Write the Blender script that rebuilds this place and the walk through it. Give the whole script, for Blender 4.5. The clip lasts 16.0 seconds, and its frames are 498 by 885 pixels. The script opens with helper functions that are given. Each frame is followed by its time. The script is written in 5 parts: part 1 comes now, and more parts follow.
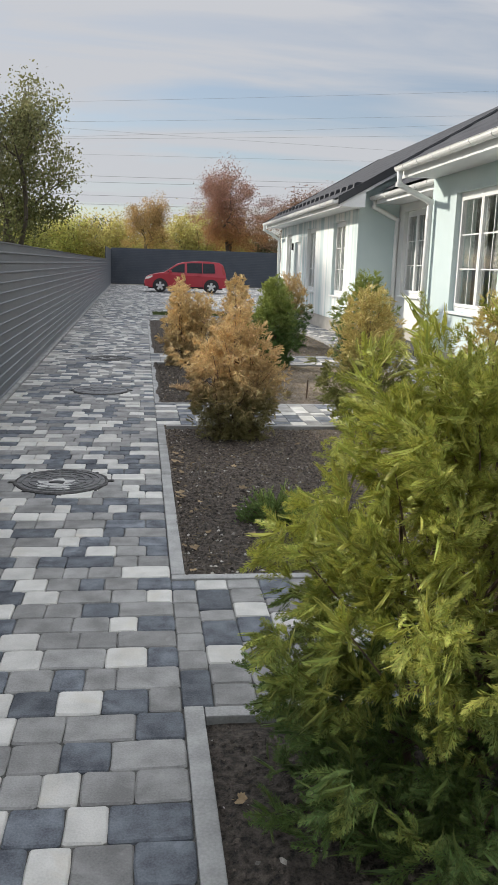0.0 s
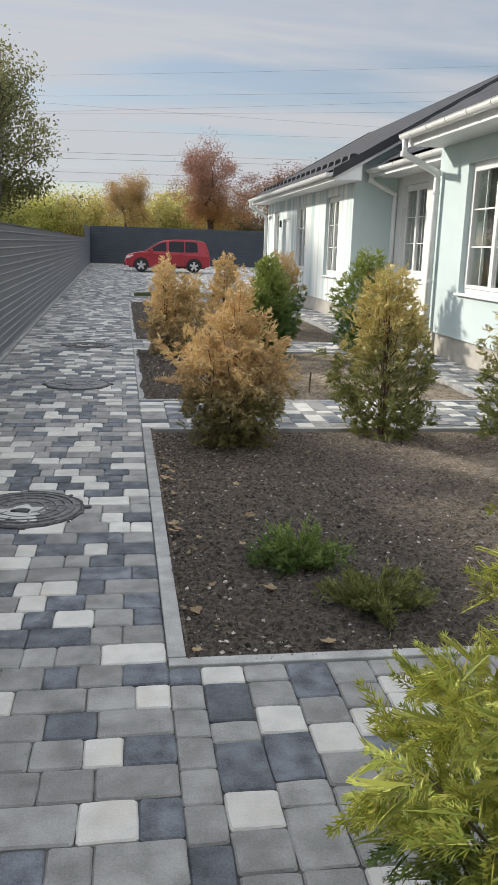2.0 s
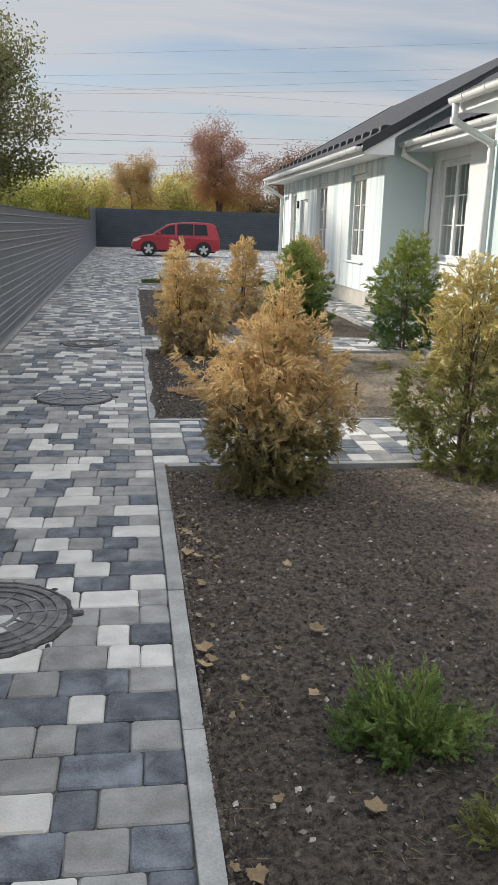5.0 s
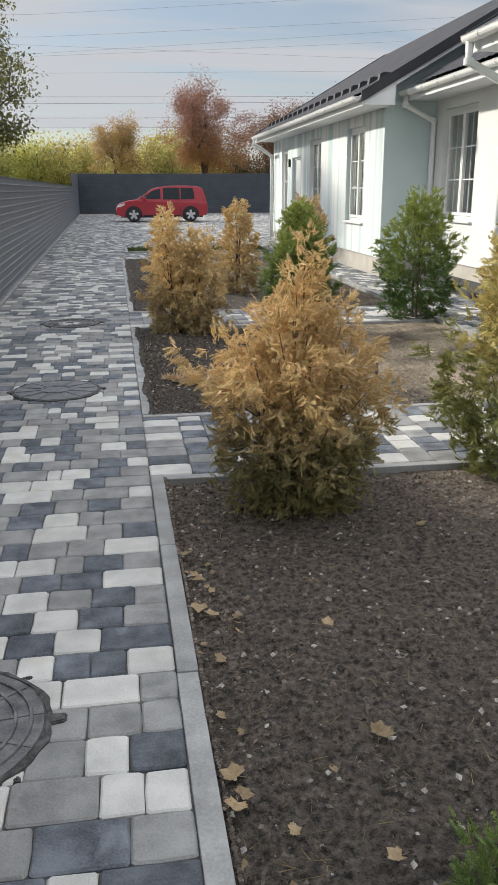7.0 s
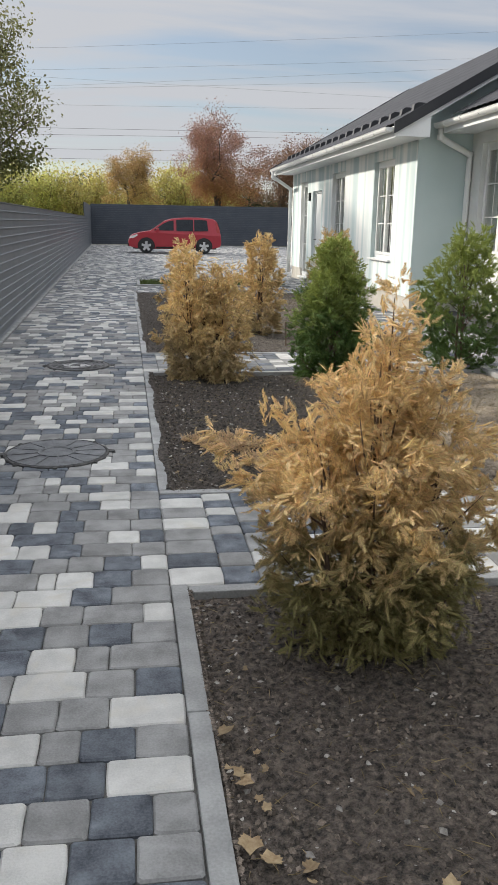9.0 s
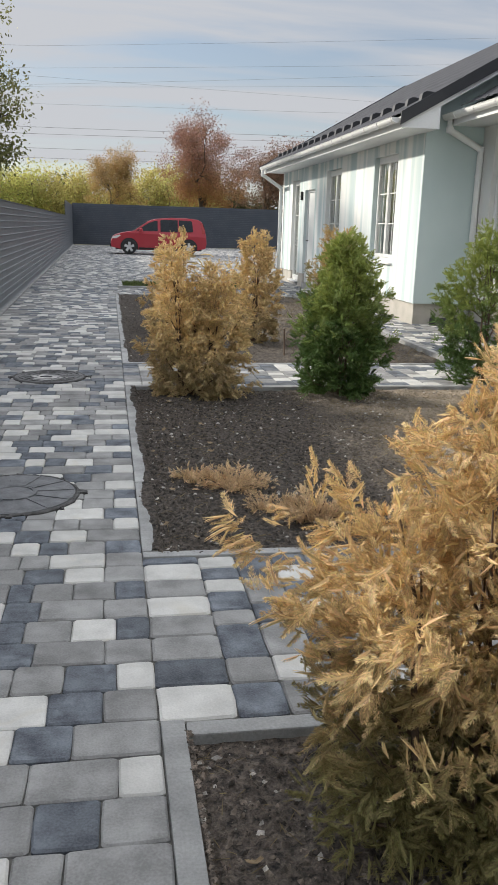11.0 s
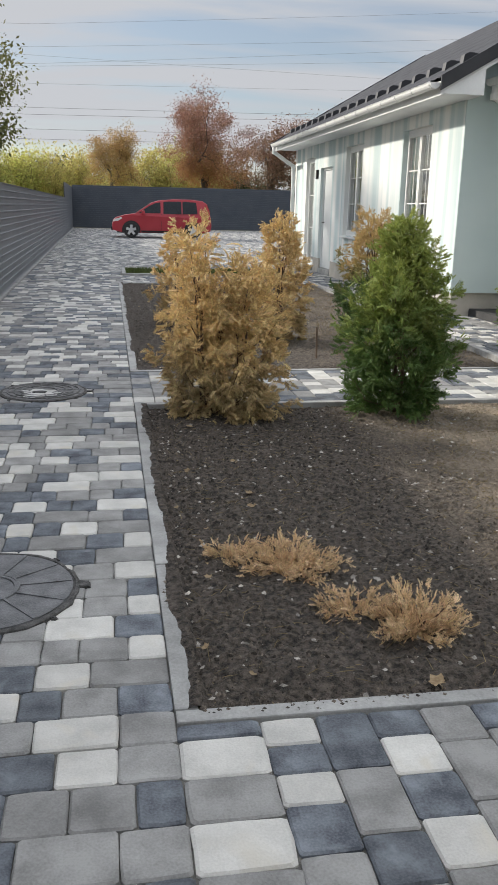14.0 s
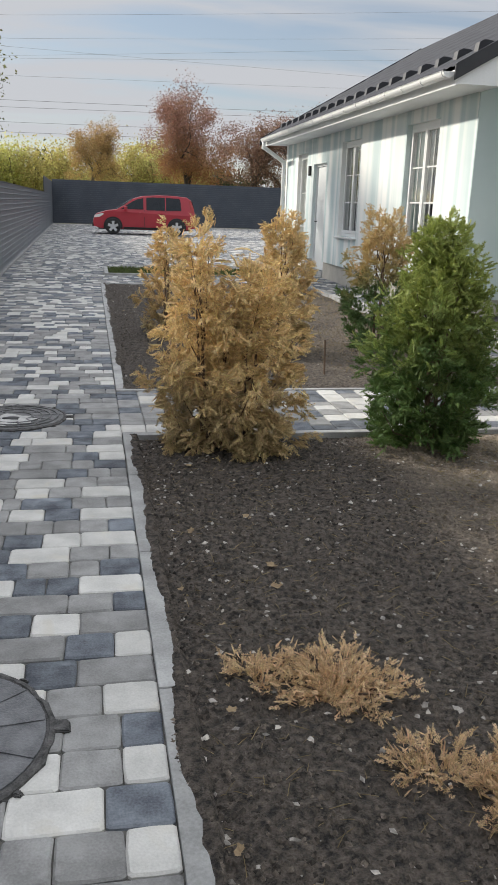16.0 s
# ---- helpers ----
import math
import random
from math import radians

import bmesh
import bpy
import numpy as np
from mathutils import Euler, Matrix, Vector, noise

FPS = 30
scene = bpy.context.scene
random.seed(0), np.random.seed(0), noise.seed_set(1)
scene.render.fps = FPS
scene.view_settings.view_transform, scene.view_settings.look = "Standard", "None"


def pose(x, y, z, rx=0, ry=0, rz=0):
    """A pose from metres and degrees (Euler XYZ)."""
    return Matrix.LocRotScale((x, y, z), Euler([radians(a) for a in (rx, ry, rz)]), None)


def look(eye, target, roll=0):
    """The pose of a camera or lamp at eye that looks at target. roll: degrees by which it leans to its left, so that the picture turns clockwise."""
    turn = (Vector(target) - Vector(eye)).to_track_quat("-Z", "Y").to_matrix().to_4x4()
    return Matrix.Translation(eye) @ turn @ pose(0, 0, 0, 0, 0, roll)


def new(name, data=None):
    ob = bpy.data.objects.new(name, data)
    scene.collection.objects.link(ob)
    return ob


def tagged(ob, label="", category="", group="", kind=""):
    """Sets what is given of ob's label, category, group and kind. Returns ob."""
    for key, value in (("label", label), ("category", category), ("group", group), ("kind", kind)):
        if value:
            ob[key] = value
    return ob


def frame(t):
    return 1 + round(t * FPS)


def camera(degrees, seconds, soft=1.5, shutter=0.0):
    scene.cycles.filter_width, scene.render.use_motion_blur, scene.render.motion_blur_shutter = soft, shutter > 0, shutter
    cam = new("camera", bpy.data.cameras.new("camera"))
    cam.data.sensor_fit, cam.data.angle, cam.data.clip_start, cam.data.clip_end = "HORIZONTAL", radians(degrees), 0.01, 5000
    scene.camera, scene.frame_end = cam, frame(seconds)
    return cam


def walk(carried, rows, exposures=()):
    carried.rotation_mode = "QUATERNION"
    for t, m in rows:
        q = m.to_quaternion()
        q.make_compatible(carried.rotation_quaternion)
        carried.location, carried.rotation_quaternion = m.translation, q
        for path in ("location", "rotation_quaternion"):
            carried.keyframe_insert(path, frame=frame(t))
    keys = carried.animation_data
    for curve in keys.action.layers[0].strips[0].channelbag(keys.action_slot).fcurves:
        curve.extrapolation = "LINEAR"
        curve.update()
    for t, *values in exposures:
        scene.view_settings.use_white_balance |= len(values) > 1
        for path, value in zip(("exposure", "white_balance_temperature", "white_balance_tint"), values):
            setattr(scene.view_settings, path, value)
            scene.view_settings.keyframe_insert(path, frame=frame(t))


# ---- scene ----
cam = camera(34.2, 16.0)
PATH = [
    (0, (0.009, 0.173, 1.431), (0.254, 2.112, 1.006), 1.8),
    (0.5, (0.019, 0.45, 1.401), (0.266, 2.386, 0.964), 0.5),
    (1, (0.057, 0.693, 1.418), (0.265, 2.631, 0.97), 0.3),
    (1.5, (0.048, 0.918, 1.394), (0.232, 2.847, 0.897), 1.2),
    (2, (-0.01, 1.195, 1.412), (0.279, 3.117, 0.94), 1.8),
    (2.5, (-0.016, 1.388, 1.394), (0.311, 3.305, 0.927), 1.1),
    (3, (0.025, 1.676, 1.42), (0.278, 3.603, 0.951), 0.6),
    (3.5, (0.03, 1.886, 1.404), (0.197, 3.818, 0.914), 1.5),
    (4, (-0.018, 2.17, 1.416), (0.203, 4.098, 0.932), 2.2),
    (4.2, (-0.038, 2.269, 1.402), (0.217, 4.197, 0.933), 2.0),
    (6.3, (0.038, 3.225, 1.426), (0.31, 5.114, 0.825), 0.9),
    (6.5, (0.019, 3.293, 1.422), (0.304, 5.18, 0.823), 0.2),
    (7, (-0.002, 3.493, 1.406), (0.281, 5.381, 0.81), -0.2),
    (7.5, (0.025, 3.79, 1.425), (0.244, 5.702, 0.882), -0.8),
    (8, (0.034, 4.037, 1.385), (0.241, 5.954, 0.855), -0.2),
    (8.5, (-0.018, 4.301, 1.41), (0.239, 6.214, 0.884), 1.1),
    (9, (-0.043, 4.481, 1.401), (0.23, 6.392, 0.878), 1.0),
    (11.3, (-0.016, 5.637, 1.306), (0.307, 7.543, 0.792), 1.7),
    (11.5, (-0.006, 5.708, 1.323), (0.319, 7.609, 0.794), 1.5),
    (12, (0.042, 5.937, 1.364), (0.311, 7.847, 0.838), 0.3),
    (12.5, (0.041, 6.128, 1.336), (0.23, 8.045, 0.798), 1.0),
    (13, (-0.031, 6.368, 1.346), (0.238, 8.272, 0.798), 3.0),
    (13.5, (-0.072, 6.54, 1.331), (0.239, 8.439, 0.787), 2.8),
    (14, (-0.059, 6.744, 1.312), (0.251, 8.64, 0.756), 1.3),
    (14.5, (-0.027, 6.987, 1.325), (0.245, 8.888, 0.769), 0.9),
    (15, (-0.036, 7.173, 1.308), (0.208, 9.07, 0.723), 1.8),
    (15.5, (-0.089, 7.427, 1.325), (0.184, 9.322, 0.749), 2.4),
    (16, (-0.089, 7.591, 1.313), (0.269, 9.477, 0.752), 2.0),
]
walk(cam, [(t, look(eye, target, roll)) for t, eye, target, roll in PATH], exposures=[(0, 0.0, 6500, 10)])

# ---- light ----
AZ, EL = radians(48.7), radians(22.5)
SUN_TO = Vector((-math.sin(AZ) * math.cos(EL), math.cos(AZ) * math.cos(EL), math.sin(EL)))
sun = new("sun", bpy.data.lights.new("sun", "SUN"))
sun.data.energy, sun.data.angle, sun.data.color = 5.0, radians(2.5), (1.0, 0.93, 0.82)
sun.matrix_world = look(SUN_TO * 60, (0, 0, 0))

world = bpy.data.worlds.new("sky")
scene.world = world
world.use_nodes = True
wn, wl = world.node_tree.nodes, world.node_tree.links
wbg = wn["Background"]
sky = wn.new("ShaderNodeTexSky")
sky.sky_type, sky.sun_disc, sky.sun_elevation, sky.sun_rotation = "NISHITA", False, EL, 2 * math.pi - AZ
sky.ozone_density, sky.dust_density = 2.5, 0.8
geo = wn.new("ShaderNodeTexCoord")
sep = wn.new("ShaderNodeSeparateXYZ")
wl.new(geo.outputs["Generated"], sep.inputs[0])
up = wn.new("ShaderNodeMath"); up.operation = "MAXIMUM"; up.inputs[1].default_value = 0.0
wl.new(sep.outputs["Z"], up.inputs[0])
up2 = wn.new("ShaderNodeMath"); up2.operation = "ADD"; up2.inputs[1].default_value = 0.18
wl.new(up.outputs[0], up2.inputs[0])
flat = wn.new("ShaderNodeVectorMath"); flat.operation = "DIVIDE"
comb = wn.new("ShaderNodeCombineXYZ")
for k in range(3):
    wl.new(up2.outputs[0], comb.inputs[k])
wl.new(geo.outputs["Generated"], flat.inputs[0]); wl.new(comb.outputs[0], flat.inputs[1])
cmap = wn.new("ShaderNodeMapping")
cmap.inputs["Rotation"].default_value = (0, 0, radians(52))
cmap.inputs["Scale"].default_value = (0.55, 2.1, 1.0)
wl.new(flat.outputs[0], cmap.inputs[0])
cn = wn.new("ShaderNodeTexNoise")
cn.inputs["Scale"].default_value, cn.inputs["Detail"].default_value, cn.inputs["Roughness"].default_value = 1.5, 8.0, 0.52
cn.inputs["Distortion"].default_value = 0.5
wl.new(cmap.outputs[0], cn.inputs["Vector"])
cr = wn.new("ShaderNodeValToRGB")
cr.color_ramp.elements[0].position, cr.color_ramp.elements[1].position = 0.34, 0.58
cr.color_ramp.elements[0].color, cr.color_ramp.elements[1].color = (0.36, 0.36, 0.36, 1), (0.97, 0.97, 0.97, 1)
wl.new(cn.outputs["Fac"], cr.inputs[0])
cmix = wn.new("ShaderNodeMixRGB")
zen = wn.new("ShaderNodeMapRange"); zen.interpolation_type = "SMOOTHSTEP"
zen.inputs[1].default_value, zen.inputs[2].default_value, zen.inputs[3].default_value, zen.inputs[4].default_value = 0.25, 0.85, 1.0, 3.4
wl.new(sep.outputs["Z"], zen.inputs[0])
cloud = wn.new("ShaderNodeVectorMath"); cloud.operation = "SCALE"; cloud.inputs[0].default_value = (5.3, 5.42, 5.72)
wl.new(zen.outputs[0], cloud.inputs["Scale"]); wl.new(cloud.outputs[0], cmix.inputs[2])
wl.new(cr.outputs[0], cmix.inputs[0]); wl.new(sky.outputs[0], cmix.inputs[1]); wl.new(cmix.outputs[0], wbg.inputs[0])
wbg.inputs[1].default_value = 0.11


# ---- materials ----
def material(name, c1, c2, scale=6.0, rough=0.7, bump=0.2, fine=80.0, metal=0.0, spread=0.0, island=False, stretch=(1, 1, 1), bump_dist=0.01, sheen=0.0, trans=0.0):
    """Two colours mixed by noise at two scales, with fine relief; spread: lightness that changes from piece to piece."""
    m = bpy.data.materials.new(name)
    m.use_nodes = True
    n, l = m.node_tree.nodes, m.node_tree.links
    b = n["Principled BSDF"]
    tc = n.new("ShaderNodeTexCoord")
    mp = n.new("ShaderNodeMapping"); mp.inputs["Scale"].default_value = stretch
    gm = n.new("ShaderNodeNewGeometry")
    l.new(gm.outputs["Position"], mp.inputs[0])
    n1 = n.new("ShaderNodeTexNoise"); n1.inputs["Scale"].default_value = scale; n1.inputs["Detail"].default_value = 5
    n2 = n.new("ShaderNodeTexNoise"); n2.inputs["Scale"].default_value = fine; n2.inputs["Detail"].default_value = 4
    l.new(mp.outputs[0], n1.inputs["Vector"]); l.new(mp.outputs[0], n2.inputs["Vector"])
    add = n.new("ShaderNodeMath"); add.operation = "MULTIPLY_ADD"; add.inputs[1].default_value = 0.45
    l.new(n2.outputs["Fac"], add.inputs[0])
    sub = n.new("ShaderNodeMath"); sub.operation = "ADD"; sub.inputs[1].default_value = -0.22
    l.new(n1.outputs["Fac"], sub.inputs[0]); l.new(sub.outputs[0], add.inputs[2])
    rp = n.new("ShaderNodeValToRGB")
    rp.color_ramp.elements[0].position, rp.color_ramp.elements[1].position = 0.3, 0.7
    rp.color_ramp.elements[0].color, rp.color_ramp.elements[1].color = (*c1, 1), (*c2, 1)
    l.new(add.outputs[0], rp.inputs[0])
    out = rp.outputs[0]
    if spread:
        hv = n.new("ShaderNodeHueSaturation")
        if island:
            src = gm.outputs["Random Per Island"]
        else:
            oi = n.new("ShaderNodeObjectInfo"); src = oi.outputs["Random"]
        mr = n.new("ShaderNodeMapRange"); mr.inputs[3].default_value, mr.inputs[4].default_value = 1 - spread, 1 + spread
        l.new(src, mr.inputs[0]); l.new(mr.outputs[0], hv.inputs["Value"]); l.new(out, hv.inputs["Color"])
        out = hv.outputs[0]
    l.new(out, b.inputs["Base Color"])
    b.inputs["Roughness"].default_value, b.inputs["Metallic"].default_value = rough, metal
    if bump:
        bp = n.new("ShaderNodeBump"); bp.inputs["Strength"].default_value, bp.inputs["Distance"].default_value = bump, bump_dist
        l.new(add.outputs[0], bp.inputs["Height"]); l.new(bp.outputs[0], b.inputs["Normal"])
    if trans:
        b.inputs["Subsurface Weight"].default_value = 0.0
        tl = n.new("ShaderNodeBsdfTranslucent"); mx = n.new("ShaderNodeMixShader"); mx.inputs[0].default_value = trans
        l.new(out, tl.inputs[0]); l.new(b.outputs[0], mx.inputs[1]); l.new(tl.outputs[0], mx.inputs[2])
        l.new(mx.outputs[0], n["Material Output"].inputs[0])
    return m


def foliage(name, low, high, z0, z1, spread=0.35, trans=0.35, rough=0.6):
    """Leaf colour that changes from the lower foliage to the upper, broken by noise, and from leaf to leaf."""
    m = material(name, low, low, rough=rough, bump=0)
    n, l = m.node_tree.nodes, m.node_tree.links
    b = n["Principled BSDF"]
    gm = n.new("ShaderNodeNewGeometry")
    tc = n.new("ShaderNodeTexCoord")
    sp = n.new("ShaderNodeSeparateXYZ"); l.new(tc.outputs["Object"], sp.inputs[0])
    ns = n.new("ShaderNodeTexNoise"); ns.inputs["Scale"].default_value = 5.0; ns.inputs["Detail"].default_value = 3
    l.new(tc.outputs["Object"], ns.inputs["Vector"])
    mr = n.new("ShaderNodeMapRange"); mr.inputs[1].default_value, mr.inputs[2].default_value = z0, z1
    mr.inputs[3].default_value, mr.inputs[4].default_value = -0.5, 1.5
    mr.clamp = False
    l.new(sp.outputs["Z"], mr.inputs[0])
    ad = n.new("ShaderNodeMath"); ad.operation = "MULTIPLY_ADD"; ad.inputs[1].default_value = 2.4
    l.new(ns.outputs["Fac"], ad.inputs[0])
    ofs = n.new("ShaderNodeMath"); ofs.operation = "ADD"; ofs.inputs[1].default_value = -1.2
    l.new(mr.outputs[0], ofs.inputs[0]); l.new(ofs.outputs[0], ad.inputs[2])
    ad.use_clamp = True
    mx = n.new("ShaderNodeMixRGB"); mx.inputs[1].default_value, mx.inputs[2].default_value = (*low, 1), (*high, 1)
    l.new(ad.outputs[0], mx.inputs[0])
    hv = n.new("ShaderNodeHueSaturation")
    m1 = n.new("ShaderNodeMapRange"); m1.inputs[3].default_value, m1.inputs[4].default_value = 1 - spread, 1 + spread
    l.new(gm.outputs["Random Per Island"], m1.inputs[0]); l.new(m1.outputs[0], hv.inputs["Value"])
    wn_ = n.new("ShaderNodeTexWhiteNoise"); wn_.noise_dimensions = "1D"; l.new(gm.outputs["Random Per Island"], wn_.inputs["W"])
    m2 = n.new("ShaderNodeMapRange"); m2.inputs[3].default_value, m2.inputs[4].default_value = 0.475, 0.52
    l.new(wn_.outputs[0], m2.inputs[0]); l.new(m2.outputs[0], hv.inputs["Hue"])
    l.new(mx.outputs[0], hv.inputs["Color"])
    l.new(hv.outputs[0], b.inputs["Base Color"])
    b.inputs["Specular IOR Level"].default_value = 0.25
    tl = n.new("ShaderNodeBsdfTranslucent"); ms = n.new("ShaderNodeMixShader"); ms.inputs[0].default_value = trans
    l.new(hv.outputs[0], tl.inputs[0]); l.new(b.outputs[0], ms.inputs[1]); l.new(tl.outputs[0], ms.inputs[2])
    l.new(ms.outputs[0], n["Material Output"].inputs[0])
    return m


M_WHITE = material("paver_white", (0.40, 0.396, 0.374), (0.55, 0.543, 0.513), 9, 0.85, 0.35, 160, spread=0.10)
M_GREY = material("paver_grey", (0.158, 0.157, 0.153), (0.285, 0.285, 0.277), 9, 0.85, 0.35, 160, spread=0.16)
M_SLATE = material("paver_slate", (0.042, 0.048, 0.060), (0.150, 0.168, 0.19), 11, 0.8, 0.35, 160, spread=0.25)
M_WHITE_F = material("paver_white_far", (0.40, 0.396, 0.374), (0.55, 0.543, 0.513), 9, 0.85, 0.3, 160, spread=0.10, island=True)
M_GREY_F = material("paver_grey_far", (0.158, 0.157, 0.153), (0.285, 0.285, 0.277), 9, 0.85, 0.3, 160, spread=0.16, island=True)
M_SLATE_F = material("paver_slate_far", (0.042, 0.048, 0.060), (0.150, 0.168, 0.19), 11, 0.8, 0.3, 160, spread=0.25, island=True)


def bloom(m, tint, low, high):
    """Pale lime bloom and wear in patches."""
    n, l = m.node_tree.nodes, m.node_tree.links
    b = n["Principled BSDF"]
    src = b.inputs["Base Color"].links[0].from_socket
    gm = n.new("ShaderNodeNewGeometry")
    ns = n.new("ShaderNodeTexNoise"); ns.inputs["Scale"].default_value, ns.inputs["Detail"].default_value, ns.inputs["Distortion"].default_value = 7.0, 6, 0.8
    l.new(gm.outputs["Position"], ns.inputs["Vector"])
    mr = n.new("ShaderNodeMapRange"); mr.inputs[1].default_value, mr.inputs[2].default_value, mr.inputs[4].default_value = low, high, 0.75
    l.new(ns.outputs["Fac"], mr.inputs[0])
    mx = n.new("ShaderNodeMixRGB"); mx.inputs[2].default_value = (*tint, 1)
    l.new(mr.outputs[0], mx.inputs[0]); l.new(src, mx.inputs[1]); l.new(mx.outputs[0], b.inputs["Base Color"])


for m in (M_SLATE, M_SLATE_F):
    bloom(m, (0.27, 0.30, 0.33), 0.60, 0.80)
for m in (M_GREY, M_GREY_F):
    bloom(m, (0.34, 0.34, 0.33), 0.62, 0.85)
for m in (M_WHITE, M_WHITE_F):
    bloom(m, (0.50, 0.47, 0.40), 0.55, 0.75)
M_SAND = material("joint_sand", (0.07, 0.068, 0.062), (0.16, 0.155, 0.14), 12, 0.95, 0.5, 300)
M_KERB = material("kerb_concrete", (0.215, 0.217, 0.212), (0.37, 0.372, 0.362), 7, 0.9, 0.4, 120, spread=0.08)
M_SOIL = material("soil", (0.012, 0.0105, 0.009), (0.150, 0.124, 0.101), 42, 0.97, 1.0, 190, bump_dist=0.05)
M_CLOD = material("soil_clod", (0.014, 0.0115, 0.009), (0.140, 0.116, 0.093), 30, 0.97, 0.5, 200, spread=0.65, island=True)


def sunlit_dry_patches(m):
    """Paler soil beyond the fence's shadow: sunlight put into the colour, with drier patches."""
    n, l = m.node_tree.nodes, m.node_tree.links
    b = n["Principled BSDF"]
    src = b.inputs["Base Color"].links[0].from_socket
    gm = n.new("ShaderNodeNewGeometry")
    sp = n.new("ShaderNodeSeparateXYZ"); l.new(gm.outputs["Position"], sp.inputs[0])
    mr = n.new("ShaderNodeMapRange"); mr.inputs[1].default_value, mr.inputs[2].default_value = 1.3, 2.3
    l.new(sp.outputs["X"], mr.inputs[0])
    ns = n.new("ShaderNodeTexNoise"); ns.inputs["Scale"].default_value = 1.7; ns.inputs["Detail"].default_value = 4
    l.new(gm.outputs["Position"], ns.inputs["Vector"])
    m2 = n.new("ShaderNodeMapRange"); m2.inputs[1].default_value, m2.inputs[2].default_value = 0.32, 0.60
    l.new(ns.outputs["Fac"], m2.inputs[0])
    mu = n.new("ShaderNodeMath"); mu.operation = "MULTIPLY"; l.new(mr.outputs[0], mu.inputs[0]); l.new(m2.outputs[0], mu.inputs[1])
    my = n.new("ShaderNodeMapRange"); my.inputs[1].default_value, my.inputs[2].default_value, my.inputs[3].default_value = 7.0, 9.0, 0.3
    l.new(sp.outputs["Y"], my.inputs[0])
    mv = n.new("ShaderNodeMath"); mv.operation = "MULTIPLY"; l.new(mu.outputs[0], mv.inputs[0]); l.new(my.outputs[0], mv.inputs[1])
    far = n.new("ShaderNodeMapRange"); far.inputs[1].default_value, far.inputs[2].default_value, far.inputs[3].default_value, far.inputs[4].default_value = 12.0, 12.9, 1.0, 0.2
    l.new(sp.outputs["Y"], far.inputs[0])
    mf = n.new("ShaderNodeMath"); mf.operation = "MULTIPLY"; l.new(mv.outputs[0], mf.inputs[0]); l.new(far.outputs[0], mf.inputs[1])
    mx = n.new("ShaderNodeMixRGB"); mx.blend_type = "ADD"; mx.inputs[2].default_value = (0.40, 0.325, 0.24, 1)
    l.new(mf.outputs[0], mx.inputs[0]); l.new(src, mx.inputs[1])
    # the first bed is paler over its farther half
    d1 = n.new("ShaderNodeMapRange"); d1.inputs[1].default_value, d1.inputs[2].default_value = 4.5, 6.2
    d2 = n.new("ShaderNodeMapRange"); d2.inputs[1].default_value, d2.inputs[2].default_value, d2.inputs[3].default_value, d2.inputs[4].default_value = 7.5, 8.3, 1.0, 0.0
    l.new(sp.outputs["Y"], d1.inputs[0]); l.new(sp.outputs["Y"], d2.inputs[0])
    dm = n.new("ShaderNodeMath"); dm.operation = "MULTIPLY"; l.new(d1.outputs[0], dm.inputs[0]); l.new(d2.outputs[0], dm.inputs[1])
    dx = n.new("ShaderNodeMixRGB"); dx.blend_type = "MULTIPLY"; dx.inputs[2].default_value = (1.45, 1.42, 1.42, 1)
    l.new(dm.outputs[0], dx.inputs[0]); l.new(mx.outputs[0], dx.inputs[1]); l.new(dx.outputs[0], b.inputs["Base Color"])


sunlit_dry_patches(M_SOIL)
sunlit_dry_patches(M_CLOD)
M_PEBBLE = material("pebble", (0.20, 0.185, 0.165), (0.46, 0.43, 0.385), 40, 0.85, 0.4, 200, spread=0.4, island=True)
M_GROUND = material("field_ground", (0.06, 0.065, 0.03), (0.13, 0.12, 0.06), 0.4, 0.95, 0.4, 8)
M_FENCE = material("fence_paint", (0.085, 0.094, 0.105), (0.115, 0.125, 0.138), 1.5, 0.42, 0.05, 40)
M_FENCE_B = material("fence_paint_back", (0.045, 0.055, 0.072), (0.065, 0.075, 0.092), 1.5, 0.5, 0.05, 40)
M_PLASTER = material("plaster_mint", (0.50, 0.60, 0.60), (0.57, 0.66, 0.655), 1.2, 0.9, 0.25, 220)
M_WHITEWALL = material("plaster_white", (0.66, 0.67, 0.65), (0.76, 0.76, 0.73), 1.2, 0.9, 0.25, 220)
M_PLINTH = material("plinth_stone", (0.40, 0.38, 0.33), (0.50, 0.47, 0.42), 5, 0.9, 0.3, 90)
M_PVC = material("white_pvc", (0.74, 0.75, 0.74), (0.82, 0.82, 0.80), 2, 0.35, 0.0, 60)
M_SOFFIT = material("soffit_white", (0.68, 0.69, 0.70), (0.76, 0.77, 0.77), 2, 0.5, 0.05, 60)
M_ROOF = material("roof_metal", (0.032, 0.032, 0.036), (0.055, 0.055, 0.06), 3, 0.62, 0.1, 70)
M_ROOF.node_tree.nodes["Principled BSDF"].inputs["Specular IOR Level"].default_value = 0.2
M_TRIM = material("roof_trim", (0.022, 0.023, 0.027), (0.035, 0.036, 0.04), 3, 0.4, 0.05, 70)
M_IRON = material("cast_cover", (0.055, 0.058, 0.062), (0.15, 0.153, 0.158), 14, 0.42, 0.5, 150)
M_RUST = material("worn_cover", (0.052, 0.053, 0.055), (0.16, 0.16, 0.16), 20, 0.6, 0.6, 150)
M_CRUST = material("crusted_rim", (0.022, 0.022, 0.022), (0.11, 0.108, 0.105), 35, 0.85, 0.8, 180)
M_PATCH = material("cement_smear", (0.34, 0.34, 0.33), (0.55, 0.55, 0.53), 15, 0.9, 0.5, 120)
